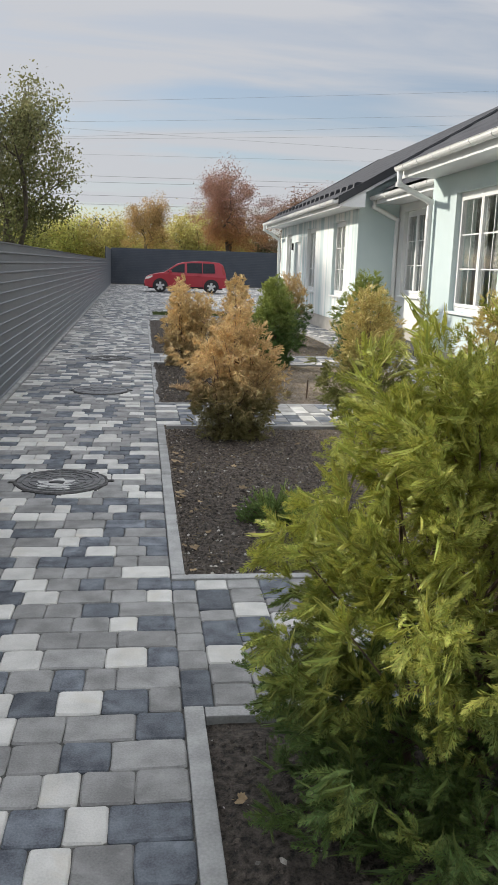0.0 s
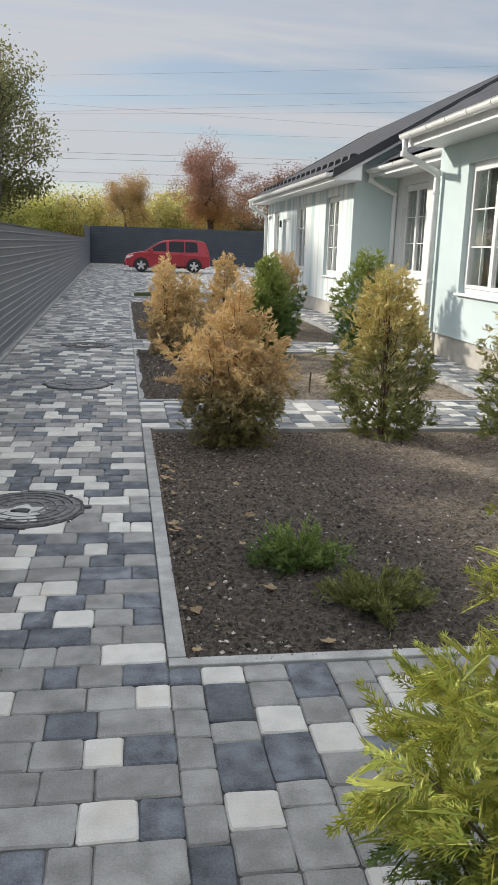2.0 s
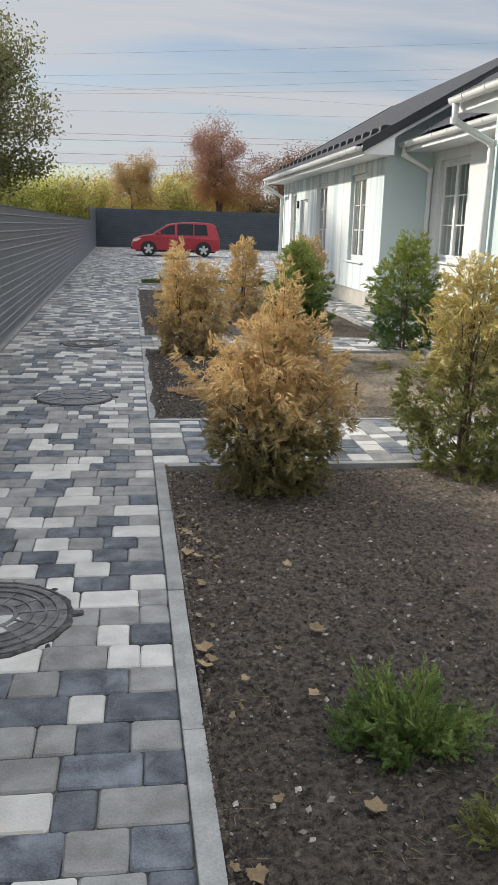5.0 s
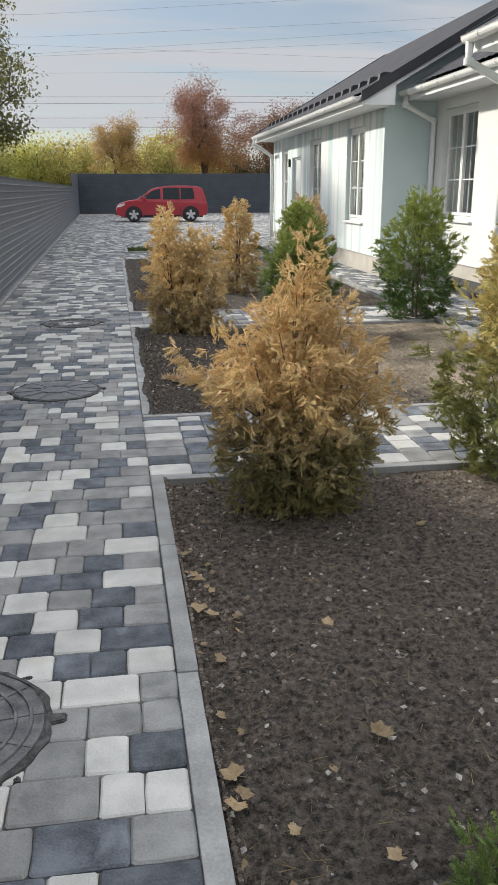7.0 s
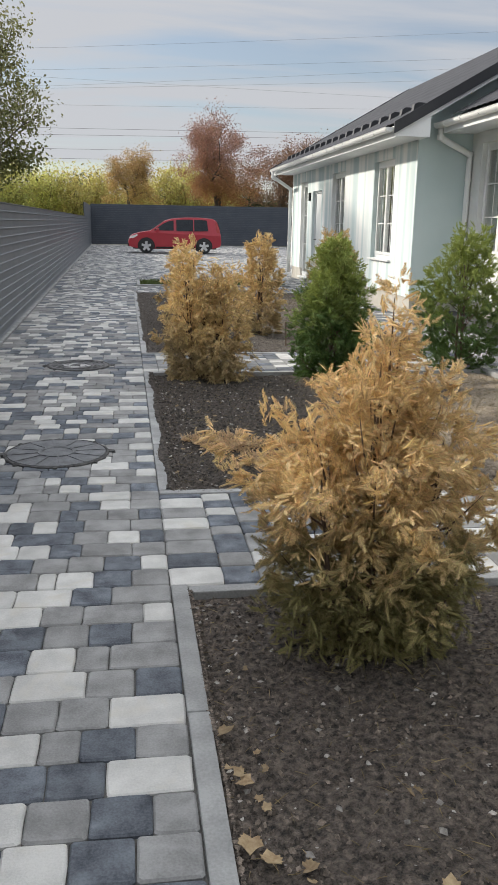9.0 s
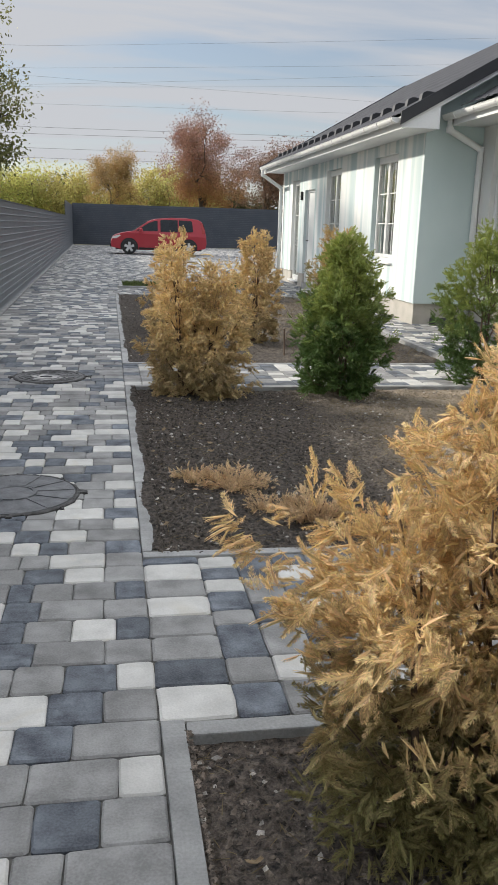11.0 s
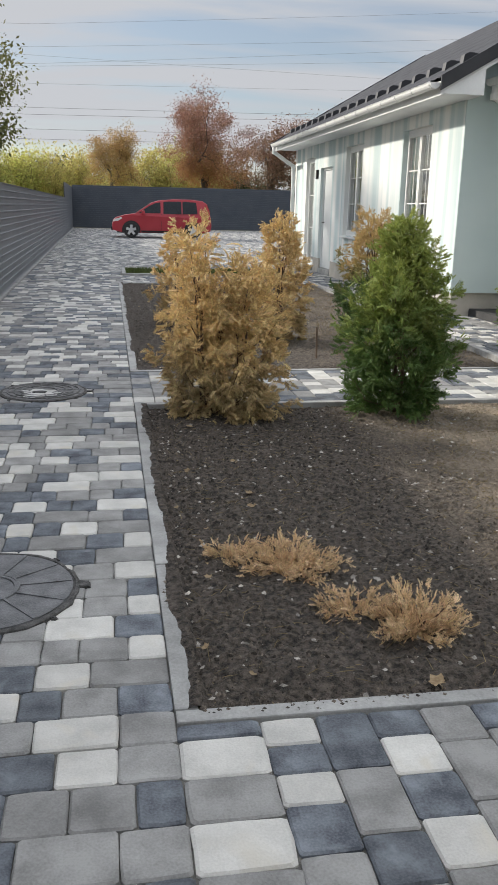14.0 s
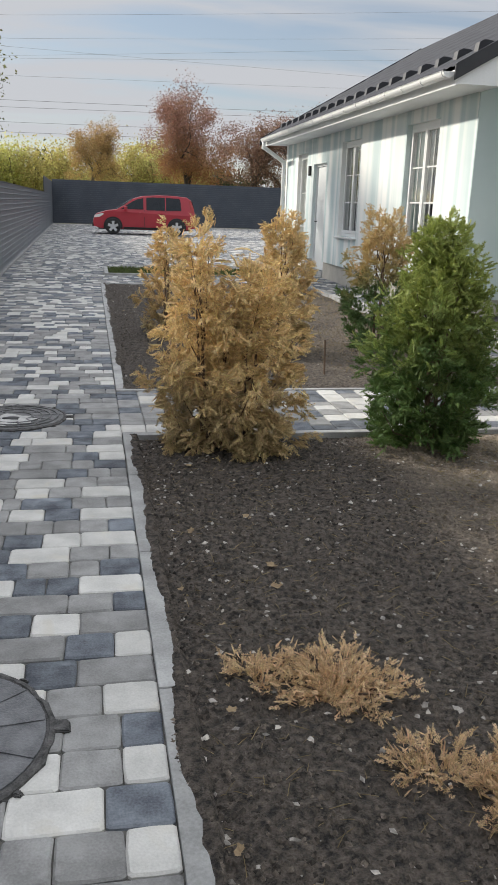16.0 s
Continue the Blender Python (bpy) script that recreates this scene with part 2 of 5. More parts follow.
M_BARK = material("bark", (0.05, 0.04, 0.032), (0.12, 0.10, 0.08), 6, 0.95, 0.6, 50, stretch=(1, 1, 0.3))
M_TWIG = material("twig", (0.07, 0.045, 0.03), (0.16, 0.11, 0.075), 20, 0.9, 0.3, 100)
M_CURTAIN = material("curtain", (0.20, 0.20, 0.20), (0.34, 0.34, 0.33), 3, 0.9, 0.1, 60, stretch=(1, 6, 0.2))
M_ROOM_SHADE = material("room_shade", (0.03, 0.03, 0.032), (0.06, 0.06, 0.06), 2, 0.9, 0.0, 60)
M_RED = material("car_red", (0.34, 0.022, 0.036), (0.37, 0.028, 0.042), 3, 0.28, 0.0, 60)
M_BLACK = material("black_plastic", (0.012, 0.012, 0.013), (0.022, 0.022, 0.023), 10, 0.55, 0.1, 90)
# the sky's reflection in the windscreen is put into this pale grey
M_SKY_SCREEN = material("windscreen_sky_glass", (0.30, 0.32, 0.34), (0.40, 0.42, 0.44), 3, 0.06, 0.0, 60)
M_CARGLASS = material("car_glass", (0.010, 0.012, 0.013), (0.016, 0.018, 0.02), 3, 0.05, 0.0, 60)
M_ALLOY = material("alloy", (0.50, 0.50, 0.51), (0.62, 0.62, 0.63), 6, 0.3, 0.0, 60, metal=0.7)
M_LAMPGLASS = material("lamp_glass", (0.62, 0.62, 0.60), (0.72, 0.72, 0.70), 6, 0.1, 0.0, 60)
M_REDGLASS = material("red_lamp_glass", (0.28, 0.03, 0.03), (0.36, 0.05, 0.045), 6, 0.12, 0.0, 60)
M_WIRE = material("wire", (0.14, 0.14, 0.15), (0.20, 0.20, 0.21), 2, 0.6, 0.0, 50)
M_GRASS = material("grass_blade", (0.05, 0.085, 0.02), (0.12, 0.15, 0.04), 12, 0.8, 0.0, 60, spread=0.3, island=True, trans=0.3)
M_DRYGRASS = material("dry_grass", (0.16, 0.12, 0.06), (0.30, 0.24, 0.13), 12, 0.9, 0.0, 60, spread=0.3, island=True, trans=0.25)
M_LEAF = material("fallen_leaf", (0.24, 0.165, 0.09), (0.38, 0.29, 0.17), 30, 0.8, 0.2, 120, spread=0.25, trans=0.2)
M_DOOR = material("door_white", (0.66, 0.68, 0.68), (0.74, 0.76, 0.75), 2, 0.45, 0.05, 60)
M_PANE = bpy.data.materials.new("window_glass")
M_PANE.use_nodes = True
pb = M_PANE.node_tree.nodes["Principled BSDF"]
pb.inputs["Base Color"].default_value, pb.inputs["Roughness"].default_value = (0.93, 0.96, 0.95, 1), 0.02
pb.inputs["Transmission Weight"].default_value, pb.inputs["IOR"].default_value = 1.0, 1.45

# soft vertical bands of reflected light, put as white into the mint plaster colour
M_LIGHT_BANDS = material("plaster_light_bands", (0.50, 0.60, 0.60), (0.57, 0.66, 0.655), 1.2, 0.9, 0.25, 220)
sn, sl = M_LIGHT_BANDS.node_tree.nodes, M_LIGHT_BANDS.node_tree.links
sg = sn.new("ShaderNodeNewGeometry"); sm = sn.new("ShaderNodeMapping"); sm.inputs["Scale"].default_value = (0, 2.9, 0.05)
sl.new(sg.outputs["Position"], sm.inputs[0])
st = sn.new("ShaderNodeTexNoise"); st.inputs["Scale"].default_value = 1.3; st.inputs["Detail"].default_value = 1.5
sl.new(sm.outputs[0], st.inputs["Vector"])
sr = sn.new("ShaderNodeMapRange"); sr.inputs[1].default_value, sr.inputs[2].default_value = 0.42, 0.58
sl.new(st.outputs["Fac"], sr.inputs[0])
sx = sn.new("ShaderNodeMixRGB"); sx.inputs[2].default_value = (0.83, 0.84, 0.81, 1)
old = sn["Principled BSDF"].inputs["Base Color"].links[0].from_socket
sl.new(sr.outputs[0], sx.inputs[0]); sl.new(old, sx.inputs[1]); sl.new(sx.outputs[0], sn["Principled BSDF"].inputs["Base Color"])


# ---- mesh helpers ----
def thing(name, at, label, category, group="", kind=""):
    ob = new(name)
    ob.location = at
    ob.empty_display_size = 0.1
    return tagged(ob, label, category, group, kind)


def fill(me, mat, smooth=False):
    for m in (mat if isinstance(mat, (list, tuple)) else [mat]):
        me.materials.append(m)
    if smooth:
        me.shade_smooth()
    return me


def part(name, bm, mat, parent=None, label="", smooth=False, local=False, data=None):
    """One mesh object under a thing or part, its vertices given in the world unless local."""
    me = data
    if me is None:
        me = bpy.data.meshes.new(name)
        bm.to_mesh(me)
        bm.free()
        fill(me, mat, smooth)
    ob = new(name, me)
    if parent is not None:
        ob.parent = parent
        if not local and parent.type == "EMPTY":
            ob.location = -parent.location
    return tagged(ob, label)


def arrays(name, verts, faces, mat, smooth=False):
    me = bpy.data.meshes.new(name)
    me.from_pydata(verts.tolist() if hasattr(verts, "tolist") else verts, [], faces.tolist() if hasattr(faces, "tolist") else faces)
    return fill(me, mat, smooth)


def box(bm, x0, x1, y0, y1, z0, z1, bevel=0.0):
    r = bmesh.ops.create_cube(bm, size=1.0)
    vs = r["verts"]
    for v in vs:
        v.co = Vector(((x0 + x1) / 2 + v.co.x * (x1 - x0), (y0 + y1) / 2 + v.co.y * (y1 - y0), (z0 + z1) / 2 + v.co.z * (z1 - z0)))
    if bevel:
        es = list({e for v in vs for e in v.link_edges})
        bmesh.ops.bevel(bm, geom=es, offset=bevel, segments=2, affect="EDGES", profile=0.6)
    return bm


def boxes(*bs, bevel=0.0):
    bm = bmesh.new()
    for b in bs:
        box(bm, *b, bevel=bevel)
    return bm


def tube(bm, pts, radii, sides=8, cap=True):
    """A round tube along points, with a radius at each."""
    pts = [Vector(p) for p in pts]
    rings = []
    n = len(pts)
    for i, p in enumerate(pts):
        d = (pts[min(i + 1, n - 1)] - pts[max(i - 1, 0)]).normalized()
        a = d.orthogonal().normalized() if i == 0 else (last - d * last.dot(d)).normalized()
        last = a
        b = d.cross(a)
        r = radii[i] if hasattr(radii, "__len__") else radii
        rings.append([bm.verts.new(p + (a * math.cos(t) + b * math.sin(t)) * r) for t in [2 * math.pi * k / sides for k in range(sides)]])
    for q, w in zip(rings, rings[1:]):
        for k in range(sides):
            bm.faces.new((q[k], q[(k + 1) % sides], w[(k + 1) % sides], w[k]))
    if cap:
        bm.faces.new(rings[0][::-1]); bm.faces.new(rings[-1])
    return bm


def extrude_profile(bm, prof, place, a, b):
    """A closed outline of (u, v), swept from a to b; place(s, u, v) gives the world place."""
    r0 = [bm.verts.new(place(a, u, v)) for u, v in prof]
    r1 = [bm.verts.new(place(b, u, v)) for u, v in prof]
    n = len(prof)
    for k in range(n):
        bm.faces.new((r0[k], r0[(k + 1) % n], r1[(k + 1) % n], r1[k]))
    bm.faces.new(r0[::-1]); bm.faces.new(r1)
    return bm


def fix(bm):
    bmesh.ops.recalc_face_normals(bm, faces=bm.faces)
    return bm


# ---- plan ----
KW = 0.068                      # width of the kerbs along the path
BEDS = [(-2.0, 2.605), (3.715, 7.455), (8.59, 12.25), (13.36, 21.5)]
CROSS = [(2.605, 3.715), (7.455, 8.59), (12.25, 13.36)]
BED_X1 = 3.5
COURT_Y = 21.5
BACK_Y = 56.0
ROW = 0.148


def kx(y):
    """The path's edge, where the kerbs of the beds begin."""
    return 0.149 - 0.0099 * y


def fence_x(y):
    return -1.32 - 0.0222 * y


# ---- ground ----
g = bmesh.new()
bmesh.ops.create_grid(g, x_segments=40, y_segments=40, size=900)
for v in g.verts:
    v.co.z = -0.14
tagged(part("ground", g, M_GROUND), "dull green and brown open field ground", "ground", kind="structure")

b = bmesh.new()
for k in range(60):
    ya, yb = -3 + k * (BACK_Y + 3) / 60, -3 + (k + 1) * (BACK_Y + 3) / 60
    box(b, fence_x(yb) - 0.02, kx(yb) + 0.035, ya, yb, -0.12, -0.012)
for y0, y1 in CROSS:
    box(b, kx(y1) + 0.02, 4.24, y0, y1, -0.12, -0.0125)
box(b, BED_X1, 4.241, -3, COURT_Y, -0.12, -0.0135)
box(b, 4.245, 5.5, 12.3, 17.1, -0.12, -0.0137)
box(b, kx(COURT_Y) - 0.3, 16, COURT_Y, BACK_Y, -0.12, -0.013)
paving = tagged(part("pavement", b, M_SAND), "sandy joint bed under grey, white and slate block paving", "pavement", kind="structure")


# soil of the planting beds
def soil_z(x, y, y0, y1):
    edge = min(1.0, max(0.0, min(x - kx(y) - KW, BED_X1 - x, y - y0 - 0.06, y1 - 0.06 - y)) / 0.15)
    h = 0.026 * noise.noise((x * 1.3, y * 1.3, 0.3)) + 0.016 * noise.noise((x * 5, y * 5, 1.7)) + 0.014 * noise.noise((x * 15, y * 15, 4.1)) + 0.011 * noise.noise((x * 38, y * 38, 9.2))
    return -0.03 + h * (0.35 + 0.65 * edge) + 0.02 * edge


def over_kerb(y):
    """How far the soil is washed over a kerb."""
    return min(0.055, max(0.004, 0.024 + 0.034 * noise.noise((3.3, y * 1.9, 0.5)) + 0.014 * noise.noise((1.3, y * 9.0, 0.5)) + 0.007 * noise.noise((1.3, y * 30.0, 0.5))))


def soil(x0, x1, y0, y1, step):
    nx, ny = max(2, int((x1 - x0) / step)), max(2, int((y1 - y0 - 0.12) / step))
    ys = np.linspace(y0 + 0.06, y1 - 0.06, ny + 1)
    vs = []
    for y in ys:
        edge = kx(y) + KW
        over = over_kerb(y) if y0 > 8 else 0.006
        for i, x in enumerate(np.linspace(edge - over, x1, nx + 1)):
            z = soil_z(x, y, y0, y1)
            vs.append((x, y, z if y0 < 8 or x > edge + 0.02 else 0.004 if i == 0 else 0.011 + 0.005 * noise.noise((x * 40, y * 40, 2.2))))
    fs = [(j * (nx + 1) + i, j * (nx + 1) + i + 1, (j + 1) * (nx + 1) + i + 1, (j + 1) * (nx + 1) + i) for j in range(ny) for i in range(nx)]
    return arrays("soil_bed", vs, fs, M_SOIL, True)


for k, (y0, y1) in enumerate(BEDS):
    tagged(part("soil_bed", None, None, data=soil(KW, BED_X1, y0, y1, 0.018 if k in (1, 2) else 0.035)),
           "dark crumbly bare soil of a planting bed", "soil", kind="structure")

# kerbs
for k, (y0, y1) in enumerate(BEDS):
    kb = thing("kerb", (kx(y0), y0, 0), "light grey concrete kerb strip round a planting bed", "kerb", "kerbs of the beds", "structure")
    y = y0 + 0.06
    while y < y1 - 0.05:
        ye = min(y + 0.935, y1)
        bm, h = boxes((0.003, KW, y + 0.002, ye - 0.002, -0.10, 0.006 + random.uniform(-0.002, 0.002)), bevel=0.005), random.uniform(-0.002, 0.002)
        for v in bm.verts:
            v.co.x += kx(v.co.y) + h
        part("kerb_stone", bm, M_KERB, kb)
        y = ye
    for ya, yb, x in ((y0 + 0.004, y0 + 0.058, kx(y0) + 0.004), (y1 - 0.066, y1 - 0.006, kx(y1) + KW + 0.004)):
        while x < BED_X1 - 0.1:
            xe = min(x + 0.935, BED_X1 - 0.074)
            part("kerb_stone", boxes((x, xe - 0.003, ya, yb, -0.10, 0.004 + random.uniform(-0.002, 0.002)), bevel=0.005), M_KERB, kb)
            x = xe
    y = y0 + 0.004
    while y < y1 - 0.05:
        ye = min(y + 0.935, y1 - 0.004)
        part("kerb_stone", boxes((BED_X1 - 0.072, BED_X1 - 0.004, y + 0.002, ye - 0.002, -0.10, 0.03 + random.uniform(-0.003, 0.003)), bevel=0.005), M_KERB, kb)
        y = ye

# ---- fence ----
def slat_profile(h):
    return [(0.0, 0.0), (0.016, 0.002), (0.018, 0.012), (0.006, 0.020), (0.004, h - 0.004), (0.0, h), (-0.012, h), (-0.012, 0.0)]


fl = thing("fence", (fence_x(0), 0, 0), "dark grey painted fence of horizontal metal slats beside the paving", "fence", kind="structure")
for k in range(15):
    z = 0.03 + k * 0.104
    part("slat", fix(extrude_profile(bmesh.new(), slat_profile(0.104), lambda s, u, v: Vector((fence_x(s) + u, s, z + v)), -4, BACK_Y - 0.02)), M_FENCE, fl)
part("top_rail", fix(extrude_profile(bmesh.new(), [(-0.03, 0), (0.02, 0), (0.02, 0.012), (-0.03, 0.012)], lambda s, u, v: Vector((fence_x(s) + u, s, 1.592 + v)), -4, 44.8)), M_FENCE, fl)
for k in range(6):
    z = 1.594 + k * 0.112
    part("slat", fix(extrude_profile(bmesh.new(), slat_profile(0.112), lambda s, u, v: Vector((fence_x(s) + u, s, z + v)), 44.8, BACK_Y - 0.02)), M_FENCE, fl)
y = -3.9
while y < BACK_Y:
    part("post", boxes((fence_x(y) - 0.075, fence_x(y) - 0.014, y - 0.03, y + 0.03, -0.12, 1.59 if y < 44.8 else 2.26)), M_FENCE_B, fl)
    y += 2.5
part("footing", fix(extrude_profile(bmesh.new(), [(-0.05, -0.12), (0.055, -0.12), (0.055, 0.018), (-0.05, 0.026)], lambda s, u, v: Vector((fence_x(s) + u, s, v)), -4, BACK_Y - 0.1)), M_KERB, fl, "pale concrete footing strip")
fb = thing("fence", (6, BACK_Y, 0), "tall blue-grey fence of horizontal metal slats closing the yard", "fence", kind="structure")
for k in range(22):
    z = 0.02 + k * 0.107
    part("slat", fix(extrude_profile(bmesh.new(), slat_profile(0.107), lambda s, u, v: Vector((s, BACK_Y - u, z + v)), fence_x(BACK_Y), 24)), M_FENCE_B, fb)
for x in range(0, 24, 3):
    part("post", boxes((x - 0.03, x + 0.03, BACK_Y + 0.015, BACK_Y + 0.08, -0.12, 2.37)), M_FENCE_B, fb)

# ---- house ----
house = thing("house", (4.25, 12, 0), "single-storey mint and white plastered house with a dark metal roof", "house")
WX, BX = 4.25, 5.10
SLOPE = 0.573


def wall_along_y(x0, x1, y0, y1, z0, z1, holes):
    """A wall with thickness from x0 to x1 and openings (ya, yb, za, zb) through it."""
    bm = bmesh.new()
    ys = sorted({y0, y1, *[h[0] for h in holes], *[h[1] for h in holes]})
    for ya, yb in zip(ys, ys[1:]):
        hs = [h for h in holes if h[0] < (ya + yb) / 2 < h[1]]
        if not hs:
            box(bm, x0, x1, ya, yb, z0, z1)
        else:
            _, _, za, zb = hs[0]
            if za > z0:
                box(bm, x0, x1, ya, yb, z0, za)
            box(bm, x0, x1, ya, yb, zb, z1)
    bmesh.ops.remove_doubles(bm, verts=bm.verts, dist=0.0005)
    inner = [f for f in bm.faces if any(g is not f and set(g.verts) == set(f.verts) for g in f.verts[0].link_faces)]
    bmesh.ops.delete(bm, geom=inner, context="FACES_ONLY")
    return fix(bm)


A_HOLES = [(18.08, 19.25, 0.84, 2.48), (21.35, 22.45, 0.84, 2.46), (23.45, 24.42, 0.10, 2.16), (25.0, 25.8, 0.10, 2.42)]
B_HOLES = [(15.3, 16.58, 0.95, 2.60), (13.0, 14.2, 0.95, 2.60)]
C_HOLES = [(9.9, 11.5, 0.90, 2.52), (5.0, 6.6, 0.90, 2.52)]
part("wall", wall_along_y(WX, WX + 0.32, 17.0, 27.0, 0.30, 2.80, A_HOLES), M_LIGHT_BANDS, house, "mint plaster with soft bands of reflected light in its colour")
part("wall", wall_along_y(BX, BX + 0.32, 12.5, 17.0, 0.30, 3.0, B_HOLES), M_WHITEWALL, house, "white plaster wall set back")
part("wall", wall_along_y(WX, WX + 0.32, -2.0, 12.5, 0.30, 2.95, C_HOLES), M_PLASTER, house)


def gable(y0, y1, x0):
    bm = bmesh.new()
    ridge = 7.5
    zr = 2.78 + (ridge - 3.70) * SLOPE - 0.16
    prof = [(x0, 0.30), (11.3, 0.30), (11.3, 2.7), (ridge, zr), (x0, 2.78 + (x0 - 3.70) * SLOPE - 0.16)]
    return fix(extrude_profile(bm, prof, lambda s, u, v: Vector((u, s, v)), y0, y1))


part("gable_wall", gable(17.0, 17.3, WX + 0.322), M_PLASTER, house, "grey-mint plaster end wall")
part("gable_wall", gable(16.968, 16.998, WX), M_PLASTER, house, "grey-mint plaster end wall")
part("gable_wall", gable(12.2, 12.498, WX + 0.322), M_PLASTER, house)
part("gable_wall", gable(26.7, 27.0, WX + 0.322), M_PLASTER, house)
part("back_wall", boxes((11.0, 11.3, -2, 27, 0.0, 2.7)), M_PLASTER, house)
part("plinth", boxes((WX + 0.03, WX + 0.3, 17.02, 23.44, -0.1, 0.30), (WX + 0.03, WX + 0.3, 24.43, 24.99, -0.1, 0.30), (WX + 0.03, WX + 0.3, 25.81, 26.98, -0.1, 0.30), (WX + 0.3, 11.3, 17.03, 17.28, -0.1, 0.298), bevel=0.004), M_PLINTH, house, "sand-grey stone plinth")
part("plinth", boxes((BX + 0.03, BX + 0.3, 12.5, 17.02, -0.1, 0.30), (WX + 0.03, WX + 0.3, -2, 12.47, -0.1, 0.30), (WX + 0.3, BX + 0.3, 12.2, 12.468, -0.1, 0.30), bevel=0.004), M_PLINTH, house, "sand-grey stone plinth")
for ya, yb in ((23.45, 24.42), (25.0, 25.8)):
    part("threshold", boxes((WX + 0.0, WX + 0.35, ya, yb, -0.1, 0.095), bevel=0.006), M_KERB, house)


def roof_sheet(y0, y1, x0, z0, x1):
    """Metal tile sheet: steps down the slope and waves along the eave."""
    ny, n = int((y1 - y0) / 0.05), int((x1 - x0) / 0.09)
    ys = np.linspace(y0, y1, ny + 1)
    vs, fs = [], []
    for i in range(n + 1):
        x = x0 + (x1 - x0) * i / n
        for y in ys:
            w = 0.016 * abs(math.sin(math.pi * y / 0.19)) + 0.016 * (1 - (i % 4) / 4)
            vs.append((x, y, z0 + (x - x0) * SLOPE + w))
    m = len(vs)
    for i in range(n):
        for j in range(ny):
            a = i * (ny + 1) + j
            fs.append((a, a + ny + 1, a + ny + 2, a + 1))
    return arrays("roof", vs, fs, M_ROOF)


def block_roof(y0, y1, x0, z0, ridge, guards, rake0=True, rake1=True):
    roof = part("roof", None, None, house, "dark grey metal tile roof", data=roof_sheet(y0, y1, x0, z0, ridge))
    zr = z0 + (ridge - x0) * SLOPE
    deck = [(x0 + 0.085, z0 - 0.0), (ridge, zr - 0.03), (ridge + 4.5, zr - 0.03 - 4.5 * SLOPE), (ridge + 4.5, zr - 0.10 - 4.5 * SLOPE), (ridge, zr - 0.10), (x0 + 0.085, z0 - 0.055)]
    part("roof_deck", fix(extrude_profile(bmesh.new(), deck, lambda s, u, v: Vector((u, s, v)), y0 + 0.01, y1 - 0.01)), M_TRIM, roof)
    for on, s in ((rake0, y0), (rake1, y1)):
        if on:
            pr = [(x0, z0 - 0.12), (ridge, zr - 0.12), (ridge, zr + 0.045), (x0, z0 + 0.045)]
            part("rake_trim", fix(extrude_profile(bmesh.new(), pr, lambda s_, u, v: Vector((u, s_, v)), s - 0.035, s - 0.004)) if s == y0 else fix(extrude_profile(bmesh.new(), pr, lambda s_, u, v: Vector((u, s_, v)), s + 0.004, s + 0.035)), M_TRIM, roof, "near-black rake trim")
    y = y0 + 0.3
    while guards and y < y1 - 0.1:
        gb = bmesh.new()
        gx = x0 + 0.42
        gz = z0 + (gx - x0) * SLOPE
        pr = [(-0.07, -0.035), (-0.05, 0.085), (0.0, 0.11), (0.06, 0.11), (0.12, 0.10), (0.12, 0.05)]
        extrude_profile(gb, pr, lambda s, u, v: Vector((gx + u, s, gz + v)), y - 0.055, y + 0.055)
        part("snow_guard", fix(gb), M_TRIM, roof)
        y += 0.56


def gutter(x, z, y0, y1):
    """Half-round gutter, open above, with bead, brackets and fascia."""
    prof = [(0.062 * math.cos(t), 0.062 * math.sin(t)) for t in np.linspace(math.pi, 2 * math.pi, 9)]
    prof = [(-0.072, 0.010), (-0.066, 0.014)] + prof + [(0.062, 0.004)] + [(0.055 * math.cos(t), 0.055 * math.sin(t)) for t in np.linspace(2 * math.pi, math.pi, 9)]
    gt = part("gutter", fix(extrude_profile(bmesh.new(), prof, lambda s, u, v: Vector((x + u, s, z + v)), y0, y1)), M_PVC, house, "white plastic gutter")
    y = y0 + 0.05
    while y < y1:
        pr = [(0.069 * math.cos(t), 0.069 * math.sin(t)) for t in np.linspace(math.pi * 0.97, 2 * math.pi, 9)] + [(0.0615 * math.cos(t), 0.0615 * math.sin(t)) for t in np.linspace(2 * math.pi, math.pi * 0.97, 9)]
        part("bracket", fix(extrude_profile(bmesh.new(), pr, lambda s, u, v: Vector((x + u, s, z + v)), y, y + 0.035)), M_PVC, gt)
        y += 0.62
    for ye in (y0 - 0.006, y1):
        cap = [(0.064 * math.cos(t), 0.064 * math.sin(t)) for t in np.linspace(math.pi, 2 * math.pi, 12)]
        part("end_cap", fix(extrude_profile(bmesh.new(), cap, lambda s, u, v: Vector((x + u, s, z + 0.004 + v)), ye, ye + 0.006)), M_PVC, gt)
    return gt


def downpipe(pts, clamps, label="white plastic downpipe"):
    dp = part("downpipe", fix(tube(bmesh.new(), pts, 0.045, 12)), M_PVC, house, label, smooth=True)
    x, y = pts[-1][0], pts[-1][1]
    for z in clamps:
        part("clamp", fix(tube(bmesh.new(), [(x, y, z - 0.02), (x, y, z + 0.02)], 0.052, 12)), M_PVC, dp)
    for q in pts[1:-2]:
        part("elbow", fix(tube(bmesh.new(), [Vector(q) - Vector((0, 0, 0.035)), Vector(q) + Vector((0, 0, 0.035))], 0.053, 12)), M_PVC, dp)


